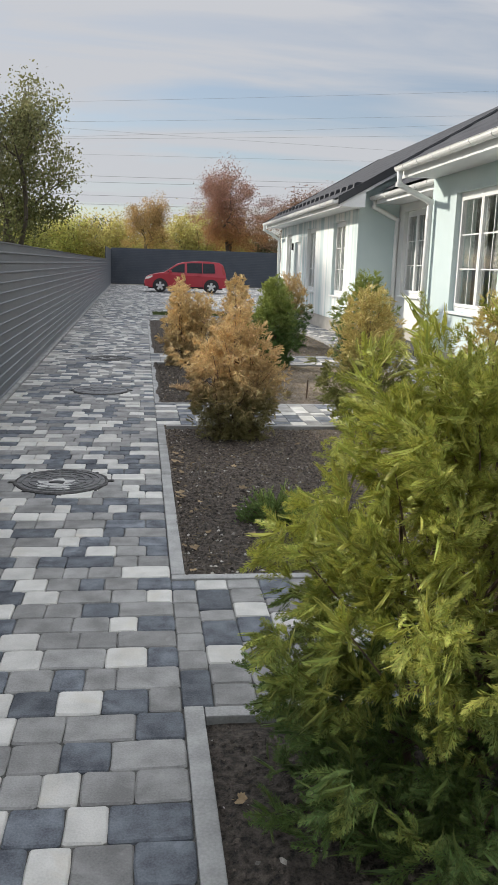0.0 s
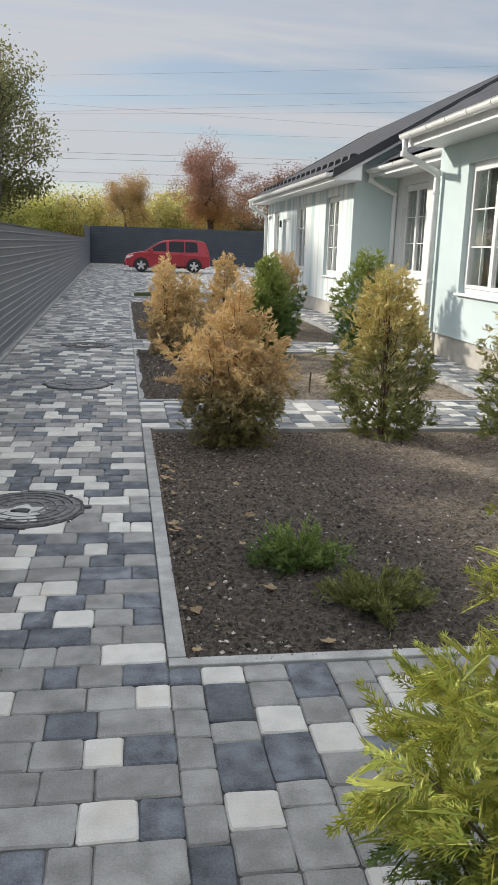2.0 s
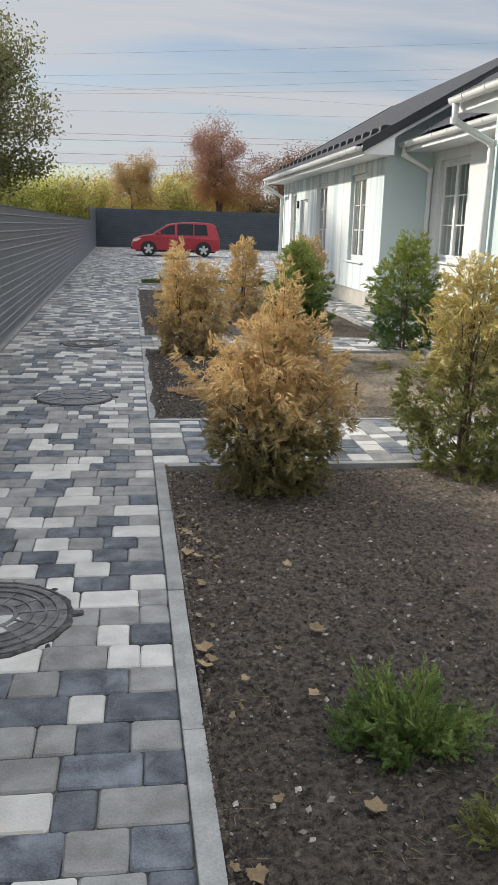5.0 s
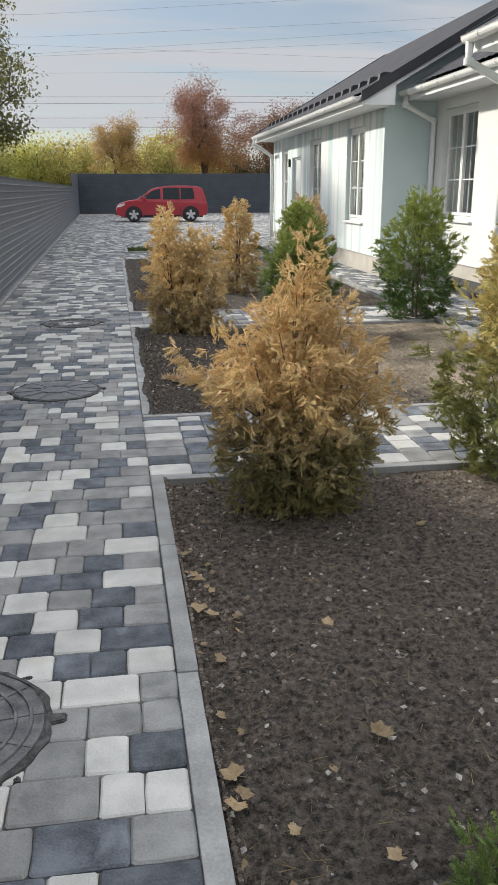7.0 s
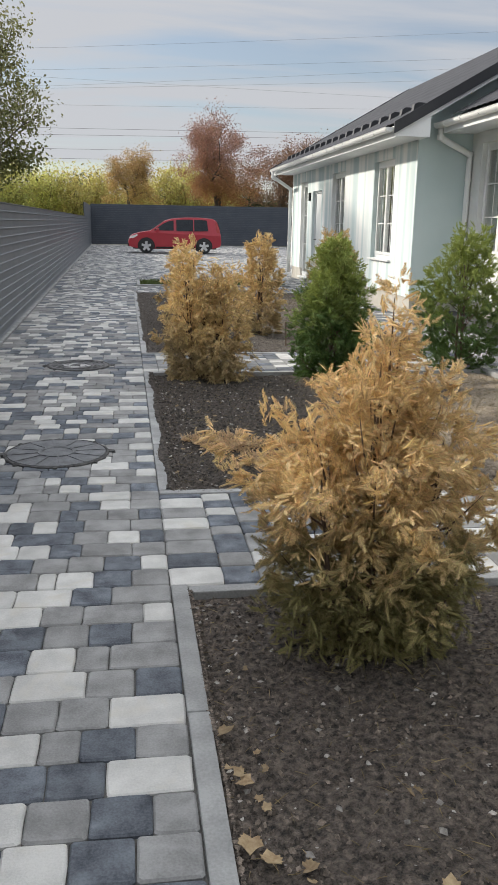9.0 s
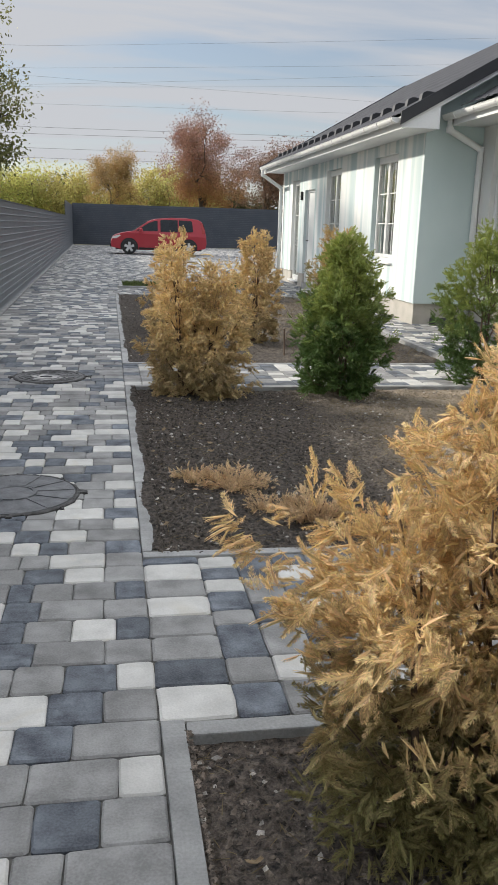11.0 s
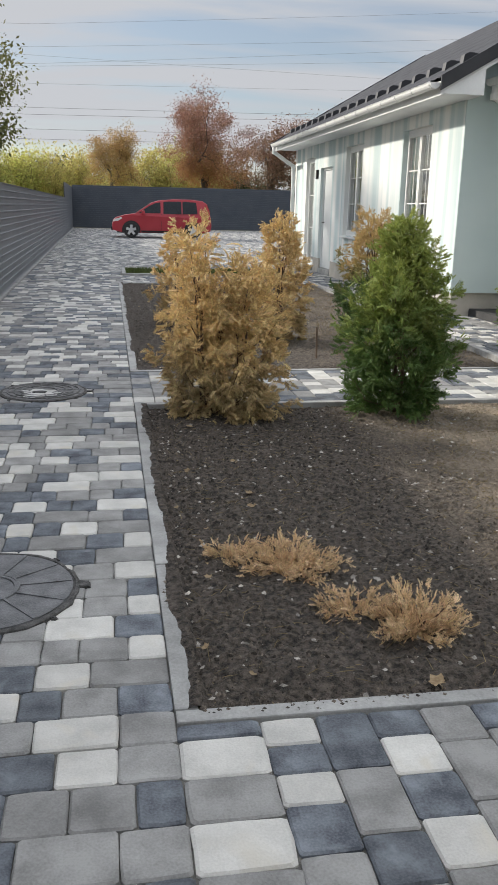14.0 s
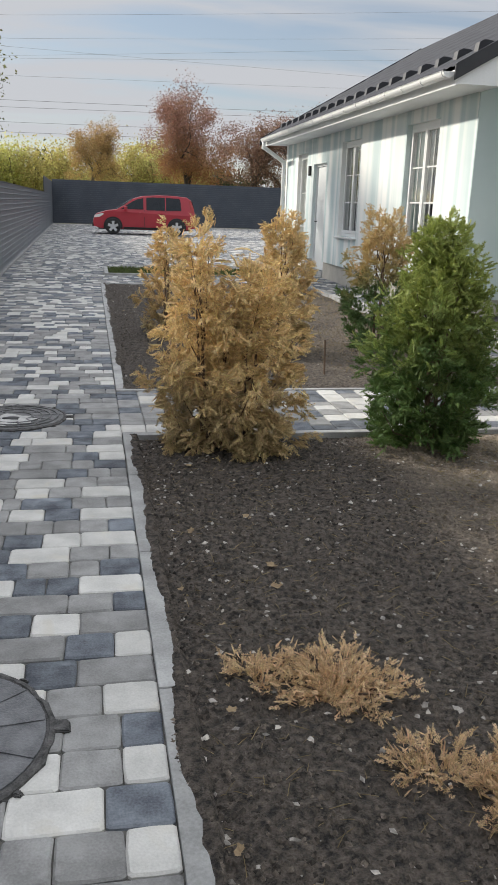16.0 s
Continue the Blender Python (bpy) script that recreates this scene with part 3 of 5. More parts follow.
# block A, B (set back), C
block_roof(16.5, 27.5, 3.70, 2.80, 7.5, True)
block_roof(12.62, 16.52, 4.52, 2.93, 7.0, False, False, False)
block_roof(-2.4, 12.5, 3.70, 2.95, 7.0, False, False, True)
gutter(3.66, 2.77, 16.55, 26.9)
gutter(4.50, 2.87, 12.75, 16.9)
gutter(3.66, 2.92, -2.3, 12.42)
part("soffit", boxes((3.75, WX, 16.55, 26.98, 2.66, 2.70), (3.74, 3.77, 16.55, 27.4, 2.64, 2.80)), M_SOFFIT, house, "white boxed eave")
part("soffit", fix(extrude_profile(bmesh.new(), [(3.76, 2.66), (7.4, 2.66 + 3.64 * SLOPE), (7.4, 2.70 + 3.64 * SLOPE), (3.76, 2.70)], lambda s, u, v: Vector((u, s, v)), 16.52, 17.0)), M_SOFFIT, house, "white boxed rake eave")
part("soffit", fix(extrude_profile(bmesh.new(), [(3.73, 2.64), (7.4, 2.64 + 3.67 * SLOPE), (7.4, 2.76 + 3.67 * SLOPE), (3.73, 2.76)], lambda s, u, v: Vector((u, s, v)), 16.499, 16.517)), M_SOFFIT, house, "white rake board")
part("eave_return", fix(extrude_profile(bmesh.new(), [(3.752, 2.652), (WX, 2.652), (WX, 2.655 + 0.498 * SLOPE)], lambda s, u, v: Vector((u, s, v)), 16.505, 16.996)), M_SOFFIT, house, "white boxed eave return")
part("soffit", boxes((4.56, BX, 12.52, 16.98, 2.76, 2.80), (4.55, 4.58, 12.7, 16.98, 2.74, 2.90)), M_SOFFIT, house, "white boxed eave")
part("soffit", boxes((3.75, WX, -2.3, 12.46, 2.80, 2.84), (3.74, 3.77, -2.3, 12.46, 2.78, 2.94)), M_SOFFIT, house, "white boxed eave")
downpipe([(3.66, 26.78, 2.72), (3.66, 26.78, 2.60), (4.17, 26.9, 2.30), (4.17, 26.9, 2.20), (4.17, 26.9, 0.12)], [2.0, 0.9])
downpipe([(4.52, 16.80, 2.82), (4.52, 16.80, 2.68), (5.05, 16.92, 2.46), (5.05, 16.92, 2.38), (5.05, 16.92, 0.1)], [2.1, 0.9])
downpipe([(3.66, 12.32, 2.87), (3.66, 12.32, 2.68), (4.18, 12.40, 2.46), (4.18, 12.40, 2.38), (4.18, 12.40, 0.1)], [2.2, 1.0])


def window(x, hole, sashes=2):
    """Plastic window set back in its opening: frame, sashes with glazing bars, panes, sill and a curtain in the room behind."""
    ya, yb, za, zb = hole
    wall, x = x, x - 0.065
    w = part("window", boxes((x + 0.14, x + 0.21, ya, ya + 0.06, za, zb), (x + 0.14, x + 0.21, yb - 0.06, yb, za, zb), (x + 0.14, x + 0.21, ya + 0.06, yb - 0.06, za, za + 0.06), (x + 0.14, x + 0.21, ya + 0.06, yb - 0.06, zb - 0.06, zb), bevel=0.006), M_PVC, house, "white plastic window with glazing bars")
    n = sashes
    span = (yb - ya - 0.12) / n
    for k in range(n):
        a, b_ = ya + 0.06 + k * span, ya + 0.06 + (k + 1) * span
        s = 0.045
        part("sash", boxes((x + 0.125, x + 0.185, a + 0.003, a + s, za + 0.063, zb - 0.063), (x + 0.125, x + 0.185, b_ - s, b_ - 0.003, za + 0.063, zb - 0.063), (x + 0.125, x + 0.185, a + s, b_ - s, za + 0.063, za + 0.11), (x + 0.125, x + 0.185, a + s, b_ - s, zb - 0.11, zb - 0.063), bevel=0.005), M_PVC, w)
        p = part("pane", boxes((x + 0.156, x + 0.162, a + s, b_ - s, za + 0.11, zb - 0.11)), M_PANE, w)
        p.visible_shadow = False
        h = zb - za - 0.22
        for f in (0.34, 0.67):
            part("glazing_bar", boxes((x + 0.148, x + 0.155, a + s, b_ - s, za + 0.11 + f * h - 0.009, za + 0.11 + f * h + 0.009)), M_PVC, w)
        part("glazing_bar", boxes((x + 0.147, x + 0.154, (a + b_) / 2 - 0.006, (a + b_) / 2 + 0.006, za + 0.112, zb - 0.112)), M_PVC, w)
    part("sill", boxes((wall - 0.05, wall + 0.08, ya - 0.03, yb + 0.03, za - 0.035, za - 0.004), bevel=0.006), M_PVC, w, "white window sill")
    cb = bmesh.new()
    m = 60
    r0 = [cb.verts.new((x + 0.42 + 0.03 * math.sin(k * 1.1 + 0.5 * math.sin(k * 0.37)), ya - 0.2 + (yb - ya + 0.4) * k / m, za - 0.25)) for k in range(m + 1)]
    r1 = [cb.verts.new((v.co.x, v.co.y, zb + 0.15)) for v in r0]
    for k in range(m):
        if abs(k - m * 0.62) > 5:
            cb.faces.new((r0[k], r0[k + 1], r1[k + 1], r1[k]))
    part("curtain", cb, M_CURTAIN, w, "grey hanging curtain", smooth=True)


for h in A_HOLES[:2]:
    window(WX, h)
window(WX, A_HOLES[3], 1)
for h in B_HOLES:
    window(BX, h)
for h in C_HOLES:
    window(WX, h)
ya, yb, za, zb = A_HOLES[2]
door = part("door", boxes((WX + 0.09, WX + 0.14, ya + 0.05, yb - 0.05, za + 0.01, zb - 0.05), bevel=0.005), M_DOOR, house, "pale closed metal entrance door")
part("door_frame", boxes((WX + 0.06, WX + 0.17, ya, ya + 0.048, za, zb), (WX + 0.06, WX + 0.17, yb - 0.048, yb, za, zb), (WX + 0.06, WX + 0.17, ya + 0.048, yb - 0.048, zb - 0.048, zb), bevel=0.004), M_DOOR, door)
part("door_handle", fix(tube(bmesh.new(), [(WX + 0.09, yb - 0.13, 1.05), (WX + 0.04, yb - 0.13, 1.05), (WX + 0.04, yb - 0.25, 1.05)], 0.011, 8)), M_BLACK, door, "dark lever handle")
# unseen dark sheets added behind the windows, room shade put into their colour
part("partition", boxes((6.4, 6.5, -1.9, 26.6, 0.0, 2.7)), M_ROOM_SHADE, house)
part("floor_slab", boxes((WX + 0.3, 11.0, -1.9, 26.6, -0.1, 0.09)), M_ROOM_SHADE, house)
lp = part("wall_lamp", boxes((WX - 0.05, WX, 24.62, 24.70, 1.95, 2.14), bevel=0.01), M_BLACK, house, "small dark wall lamp")

# ---- covers in the paving ----
def cover(x, y, r, mat, label, ribs=True, worn=False):
    c = thing("manhole_cover", (x, y, 0), label, "manhole cover", "covers in the path")
    bm = bmesh.new()
    n = 48
    rings = [(r, -0.03), (r, 0.006), (r - 0.006, 0.010), (r * 0.955, 0.010), (r * 0.95, 0.006), (r * 0.90, 0.006)]
    jag = [0.012 * noise.noise((k * 0.9, r * 9, y)) + 0.006 * noise.noise((k * 2.7, r * 9, y)) for k in range(n)]
    vr = [[bm.verts.new((x + (rr + jag[k] * (rr > r * 0.95)) * math.cos(2 * math.pi * k / n), y + (rr + jag[k] * (rr > r * 0.95)) * math.sin(2 * math.pi * k / n), z)) for k in range(n)] for rr, z in rings]
    for q, w in zip(vr, vr[1:]):
        for k in range(n):
            bm.faces.new((q[k], q[(k + 1) % n], w[(k + 1) % n], w[k]))
    part("ring", fix(bm), M_CRUST, c, "dark crusted ring")
    bm = bmesh.new()
    rings = [(r * 0.935, 0.004), (r * 0.93, 0.010), (r * 0.36, 0.012), (r * 0.345, 0.016), (r * 0.30, 0.016), (r * 0.29, 0.011)]
    vr = [[bm.verts.new((x + rr * math.cos(2 * math.pi * k / n), y + rr * math.sin(2 * math.pi * k / n), z)) for k in range(n)] for rr, z in rings]
    for q, w in zip(vr, vr[1:]):
        for k in range(n):
            bm.faces.new((q[k], q[(k + 1) % n], w[(k + 1) % n], w[k]))
    bm.faces.new(vr[-1])
    lid = part("lid", fix(bm), mat, c)
    for k in range(12):
        a = 2 * math.pi * (k + 0.3) / 12
        rb = bmesh.new()
        d, e = Vector((math.cos(a), math.sin(a), 0)), Vector((-math.sin(a), math.cos(a), 0))
        o = Vector((x, y, 0.0105))
        pts = [o + d * r * 0.35 - e * 0.005, o + d * r * 0.35 + e * 0.005, o + d * r * 0.925 + e * 0.007, o + d * r * 0.925 - e * 0.007]
        lo = [rb.verts.new(p) for p in pts]
        hi = [rb.verts.new(p + Vector((0, 0, 0.006 if q < 2 else 0.002))) for q, p in enumerate(pts)]
        rb.faces.new(hi)
        for q in range(4):
            rb.faces.new((lo[q], lo[(q + 1) % 4], hi[(q + 1) % 4], hi[q]))
        part("rib", fix(rb), mat, lid)
    for k in range(8):
        a = 2 * math.pi * k / 8 + 0.05
        big = 1.0 if k % 4 == 0 else 0.45
        lx, ly = x + (r + 0.012) * math.cos(a), y + (r + 0.012) * math.sin(a)
        lb = boxes((lx - 0.026 * big, lx + 0.026 * big, ly - 0.02 * big, ly + 0.02 * big, -0.02, 0.010))
        for v in lb.verts:
            v.co += Vector((random.uniform(-1, 1), random.uniform(-1, 1), random.uniform(-0.3, 0.2))) * 0.009
        bmesh.ops.bevel(lb, geom=lb.edges[:], offset=0.004, segments=2, affect="EDGES")
        part("lug", lb, M_CRUST, c)
    for f in ((0.52, 0.68, 0.82) if worn else (0.345,)):
        cr_ = bmesh.new()
        prof = [(r * f - 0.006, 0.009), (r * f - 0.004, 0.0175), (r * f + 0.004, 0.0175), (r * f + 0.006, 0.009)]
        vq = [[cr_.verts.new((x + q * math.cos(2 * math.pi * k / n), y + q * math.sin(2 * math.pi * k / n), z)) for k in range(n)] for q, z in prof]
        for q, w in zip(vq, vq[1:]):
            for k in range(n):
                cr_.faces.new((q[k], q[(k + 1) % n], w[(k + 1) % n], w[k]))
        part("rib", fix(cr_), mat, lid)
    if worn:
        bm = bmesh.new()
        m = 18
        ctr = bm.verts.new((x - 0.03, y - 0.08, 0.020))
        ring = [bm.verts.new((x - 0.03 + 0.19 * (0.6 + 0.55 * noise.noise((math.cos(t) * 1.7, math.sin(t) * 1.7, worn))) * math.cos(t) * 1.25, y - 0.08 + 0.19 * (0.6 + 0.5 * noise.noise((math.cos(t) * 1.7, math.sin(t) * 1.7, worn))) * math.sin(t), 0.0125)) for t in [2 * math.pi * k / m for k in range(m)]]
        for k in range(m):
            bm.faces.new((ctr, ring[k], ring[(k + 1) % m]))
        part("cement_patch", fix(bm), M_PATCH, lid, "pale cement smear")
        pit = bmesh.new()
        bmesh.ops.create_icosphere(pit, subdivisions=2, radius=1.0)
        for v in pit.verts:
            g = 1 + 0.5 * noise.noise(v.co * 1.9)
            v.co = Vector((x - 0.02 + v.co.x * 0.055 * g, y - 0.07 + v.co.y * 0.034 * g, 0.018 + v.co.z * 0.009))
        part("pit", pit, M_BLACK, lid, "dark pit in the cement", smooth=True)


COVERS = [(-0.565, 5.455, 0.305, M_RUST, "round worn dark cover smeared with cement, set in paving", True, 3.1),
          (-0.54, 9.43, 0.32, M_IRON, "round dark plastic cover with radial ribs, set in paving", True, 0),
          (-0.61, 12.63, 0.31, M_RUST, "round worn dark cover smeared with cement, set in paving", True, 8.4)]
for c in COVERS:
    cover(*c[:5], ribs=c[5], worn=c[6])


# ---- conifers and other shrubs ----
rng = np.random.default_rng(11)


def spray_shape(n, sub, fat=1.0):
    """A flat scale-leaved spray along +y, one unit long: pairs of pointed leaflets on a stem."""
    vs, fs = [], []

    def leaf(p, a, ln, w):
        w *= fat
        d = np.array([math.sin(a), math.cos(a)]); s = np.array([d[1], -d[0]])
        k = len(vs)
        q = [p - d * ln * 0.05 - s * w * 0.5, p + d * ln * 0.38 + s * w * 1.15, p + d * ln]
        for u, z in zip(q, (0, 0.012, -0.05 * ln)):
            vs.append((u[0], u[1], z - 0.22 * (u[1] ** 2)))
        fs.append((k, k + 1, k + 2))

    leaf(np.array([0.0, 0.0]), 0.0, 1.0, 0.028)
    for i in range(n):
        t = 0.12 + 0.80 * i / n
        for side in (-1, 1):
            ln = (0.40 * (1 - t) ** 0.7 + 0.09) * (1.0 if (i + (side > 0)) % 2 else 0.72)
            a = side * (0.62 - 0.22 * t)
            p = np.array([0.0, t + (0.05 if side > 0 else 0)])
            leaf(p, a, ln, 0.042)
            for j in range(sub):
                u = 0.25 + 0.62 * j / sub
                q = p + np.array([math.sin(a), math.cos(a)]) * ln * u
                leaf(q, a - side * 0.70, ln * 0.62 * (1.1 - u * 0.6), 0.040)
                leaf(q, a + side * 0.55, ln * 0.5 * (1.1 - u * 0.6), 0.040)
    return np.array(vs), np.array(fs)


FINE, MID = spray_shape(6, 1, 0.66), spray_shape(4, 1)


def sprays(name, pos, axis, size, shape, mat):
    V, F = shape
    n = len(pos)
    size = np.asarray(size)
    axis = axis / np.linalg.norm(axis, axis=1, keepdims=True)
    r = rng.normal(size=(n, 3))
    side = np.cross(axis, r); side /= np.linalg.norm(side, axis=1, keepdims=True)
    nor = np.cross(side, axis)
    W = pos[:, None, :] + size[:, None, None] * (V[None, :, 0:1] * side[:, None, :] + V[None, :, 1:2] * axis[:, None, :] + V[None, :, 2:3] * nor[:, None, :])
    Fa = (F[None] + (np.arange(n) * len(V))[:, None, None]).reshape(-1, 3)
    return arrays(name, W.reshape(-1, 3), Fa, mat)


def outline(z, wide, top, base):
    return np.where(z < wide, base + (1 - base) * np.sin(np.pi / 2 * z / wide), top + (1 - top) * np.clip(1 - (np.maximum(z - wide, 0) / (1 - wide)) ** 1.35, 0, 1))


def conifer(at, h, r, n, mat, label, shape=MID, size=(0.05, 0.10), seed=0.0, stems=4, droop=0.0, heads=((0, 0, 1, 1),), wide=0.35, top=0.12, lump=0.28, base=0.55, per=34, spread=0.034, out=1.0):
    """An upright conifer: limbs curve out from the stems and each carries a plume of flat sprays, with gaps between the plumes."""
    t = thing("thuja_shrub", at, label, "shrub", "conifers in the beds")
    P, A, S = [], [], []
    twigs = bmesh.new()
    share = sum(q[3] ** 1.5 * q[2] for q in heads)
    for dx, dy, fh, fr in heads:
        limbs = max(4, int(n * fr ** 1.5 * fh / share / per))
        for k in range(limbs):
            z = ((k + rng.random()) / limbs) ** 0.92
            th = k * 2.39996 + rng.normal(0, 0.35)
            bulge = 1 + lump * (noise.noise((math.cos(th) * 1.6 + seed, math.sin(th) * 1.6, z * 4.2)) + rng.normal(0, 0.28))
            inside = rng.uniform(0.45, 0.75) if rng.random() < 0.34 else 1.0
            q = r * fr * float(outline(np.array(z), wide, top, base)) * max(0.35, bulge) * inside
            ax = np.array([math.cos(th), math.sin(th), 0.0])
            foot = np.array([dx * 0.7, dy * 0.7, 0.0]) + np.array([0, 0, h * fh * max(0.02, z * 0.80 - 0.14)])
            tip = np.array([dx, dy, 0.02]) + ax * q + np.array([0, 0, h * fh * (0.02 + 0.98 * z)])
            bend = foot * 0.45 + tip * 0.55 + ax * q * 0.10 - np.array([0, 0, 0.05 * h * (1 - z)])
            sag = droop * (1.15 - z) * rng.uniform(0.5, 1.3)
            for c in range(4):
                m = max(3, int(per / 4 * rng.uniform(0.6, 1.4) * (0.55 + 0.6 * q / (r * fr + 1e-6))))
                uc = (1.0, 0.9, 0.74, 0.55)[c] * rng.uniform(0.9, 1.02)
                pc = (1 - uc) ** 2 * foot + 2 * uc * (1 - uc) * bend + uc ** 2 * tip + rng.normal(0, spread * (0.35, 0.8, 1.0, 1.1)[c], 3)
                d = 2 * (1 - uc) * (bend - foot) + 2 * uc * (tip - bend)
                d = d / (np.linalg.norm(d) + 1e-9) * 0.5 * out + ax * 0.40 + rng.normal(0, 0.42, 3) - np.array([0, 0, sag * rng.uniform(0.6, 1.4)])
                d /= np.linalg.norm(d) + 1e-9
                P.append(pc + d * (rng.random(m) * 0.035)[:, None] + rng.normal(0, 0.013, (m, 3))); A.append(d + rng.normal(0, 0.42, (m, 3))); S.append(rng.uniform(*size, m) * (1.08 - 0.3 * uc))
            if k % 6 == 0:
                tube(twigs, [tuple(foot), tuple(bend), tuple(foot * 0.1 + tip * 0.9)], [0.006, 0.0035, 0.0015], 4)
    P, A, S = np.concatenate(P), np.concatenate(A), np.concatenate(S)
    P[:, 2] = np.maximum(P[:, 2], 0.02)
    part("foliage", None, None, t, local=True, data=sprays("foliage", P, A, S, shape, mat))
    for k in range(stems):
        dx, dy, fh, fr = heads[k % len(heads)]
        a = 6.28 * k / stems + seed
        e = random.uniform(0.05, 0.25) * r
        pts = [(dx * 0.5 + 0.025 * math.cos(a), dy * 0.5 + 0.025 * math.sin(a), -0.06), (dx * 0.8 + e * 0.5 * math.cos(a), dy + e * 0.5 * math.sin(a), h * fh * 0.35), (dx + e * 0.6 * math.cos(a), dy + e * 0.6 * math.sin(a), h * fh * random.uniform(0.7, 0.9))]
        part("stem", fix(tube(bmesh.new(), pts, [0.016, 0.009, 0.002], 6)), M_TWIG, t, local=True)
    tagged(part("twig", fix(twigs), M_TWIG, t, local=True), kind="stuff")
    return t


# green shrubs: sun above and shade below are put into the leaf colour
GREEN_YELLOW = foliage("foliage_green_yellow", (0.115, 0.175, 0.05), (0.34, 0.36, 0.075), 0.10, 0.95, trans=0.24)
GOLD = foliage("foliage_gold_dry", (0.245, 0.22, 0.09), (0.64, 0.475, 0.235), 0.10, 0.74, trans=0.24)
GOLD_ALL = foliage("foliage_gold", (0.47, 0.36, 0.18), (0.65, 0.49, 0.235), 0.1, 0.6, trans=0.14)
GOLD_GREEN = foliage("foliage_gold_green", (0.20, 0.215, 0.07), (0.56, 0.47, 0.18), 0.3, 1.15, trans=0.24)
# sunlit top and shaded foot again put into the green
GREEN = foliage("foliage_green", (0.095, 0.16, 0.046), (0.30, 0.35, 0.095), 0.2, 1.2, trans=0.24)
HALF = foliage("foliage_half_dry", (0.08, 0.135, 0.045), (0.52, 0.39, 0.18), 0.45, 1.05, trans=0.24)
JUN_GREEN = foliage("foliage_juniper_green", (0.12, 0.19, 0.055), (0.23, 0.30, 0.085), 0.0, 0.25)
JUN_DRY = foliage("foliage_juniper_dry", (0.64, 0.48, 0.29), (0.80, 0.63, 0.40), 0.0, 0.2)

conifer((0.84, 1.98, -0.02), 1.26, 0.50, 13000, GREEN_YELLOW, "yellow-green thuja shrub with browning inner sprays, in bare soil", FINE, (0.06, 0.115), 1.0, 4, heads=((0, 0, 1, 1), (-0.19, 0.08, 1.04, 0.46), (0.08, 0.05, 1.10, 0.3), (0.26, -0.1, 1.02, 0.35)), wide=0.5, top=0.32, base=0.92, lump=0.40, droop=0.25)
conifer((0.73, 6.93, -0.02), 1.16, 0.34, 13000, GOLD, "dried golden-brown thuja, still green near its foot", FINE, (0.042, 0.082), 2.0, 4, droop=0.7, heads=((0, 0, 0.86, 1), (0.03, 0.0, 1.07, 0.42), (-0.21, 0.0, 0.70, 0.45), (0.17, -0.05, 0.84, 0.48)), wide=0.68, top=0.16, base=0.30, lump=0.65)
conifer((1.96, 7.25, -0.02), 1.26, 0.36, 6800, GOLD_GREEN, "yellowing thuja shrub, golden above and green below", MID, (0.05, 0.10), 3.0, 3, wide=0.38, top=0.25, base=0.75, lump=0.5, droop=0.1)
conifer((3.05, 7.1, -0.02), 1.26, 0.32, 3000, GOLD_GREEN, "yellowing thuja shrub, golden above and green below", MID, (0.06, 0.11), 4.0, 3, wide=0.35, top=0.2, base=0.75, lump=0.5, droop=0.1)
conifer((0.58, 11.92, -0.02), 1.22, 0.24, 9500, GOLD_ALL, "fully dried golden thuja with two heads", MID, (0.05, 0.10), 5.0, 4, droop=0.95, heads=((-0.15, 0.02, 1.0, 0.85), (0.17, -0.02, 0.86, 1.0), (0.0, 0.0, 0.7, 1.12)), wide=0.5, top=0.3, base=0.85, lump=0.6)
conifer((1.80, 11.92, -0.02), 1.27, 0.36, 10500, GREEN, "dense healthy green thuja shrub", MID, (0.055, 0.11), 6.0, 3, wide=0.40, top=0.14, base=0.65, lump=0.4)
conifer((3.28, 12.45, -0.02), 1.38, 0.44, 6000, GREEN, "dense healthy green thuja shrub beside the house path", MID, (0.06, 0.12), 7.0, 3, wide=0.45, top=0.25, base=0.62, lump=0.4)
conifer((1.57, 15.0, -0.02), 1.26, 0.24, 3800, GOLD_ALL, "fully dried slender golden thuja", MID, (0.06, 0.12), 8.0, 3, droop=0.6, wide=0.5, top=0.35, base=0.7, lump=0.45)
conifer((2.60, 15.2, -0.02), 1.32, 0.37, 4000, HALF, "thuja shrub, green below and dried golden at the top", MID, (0.06, 0.12), 9.0, 3, wide=0.4, top=0.3, base=0.75, lump=0.45)
conifer((0.60, 16.0, -0.02), 1.10, 0.24, 2000, GOLD_ALL, "fully dried slender golden thuja", MID, (0.06, 0.12), 10.0, 3, droop=0.6, wide=0.45, top=0.25, base=0.7)


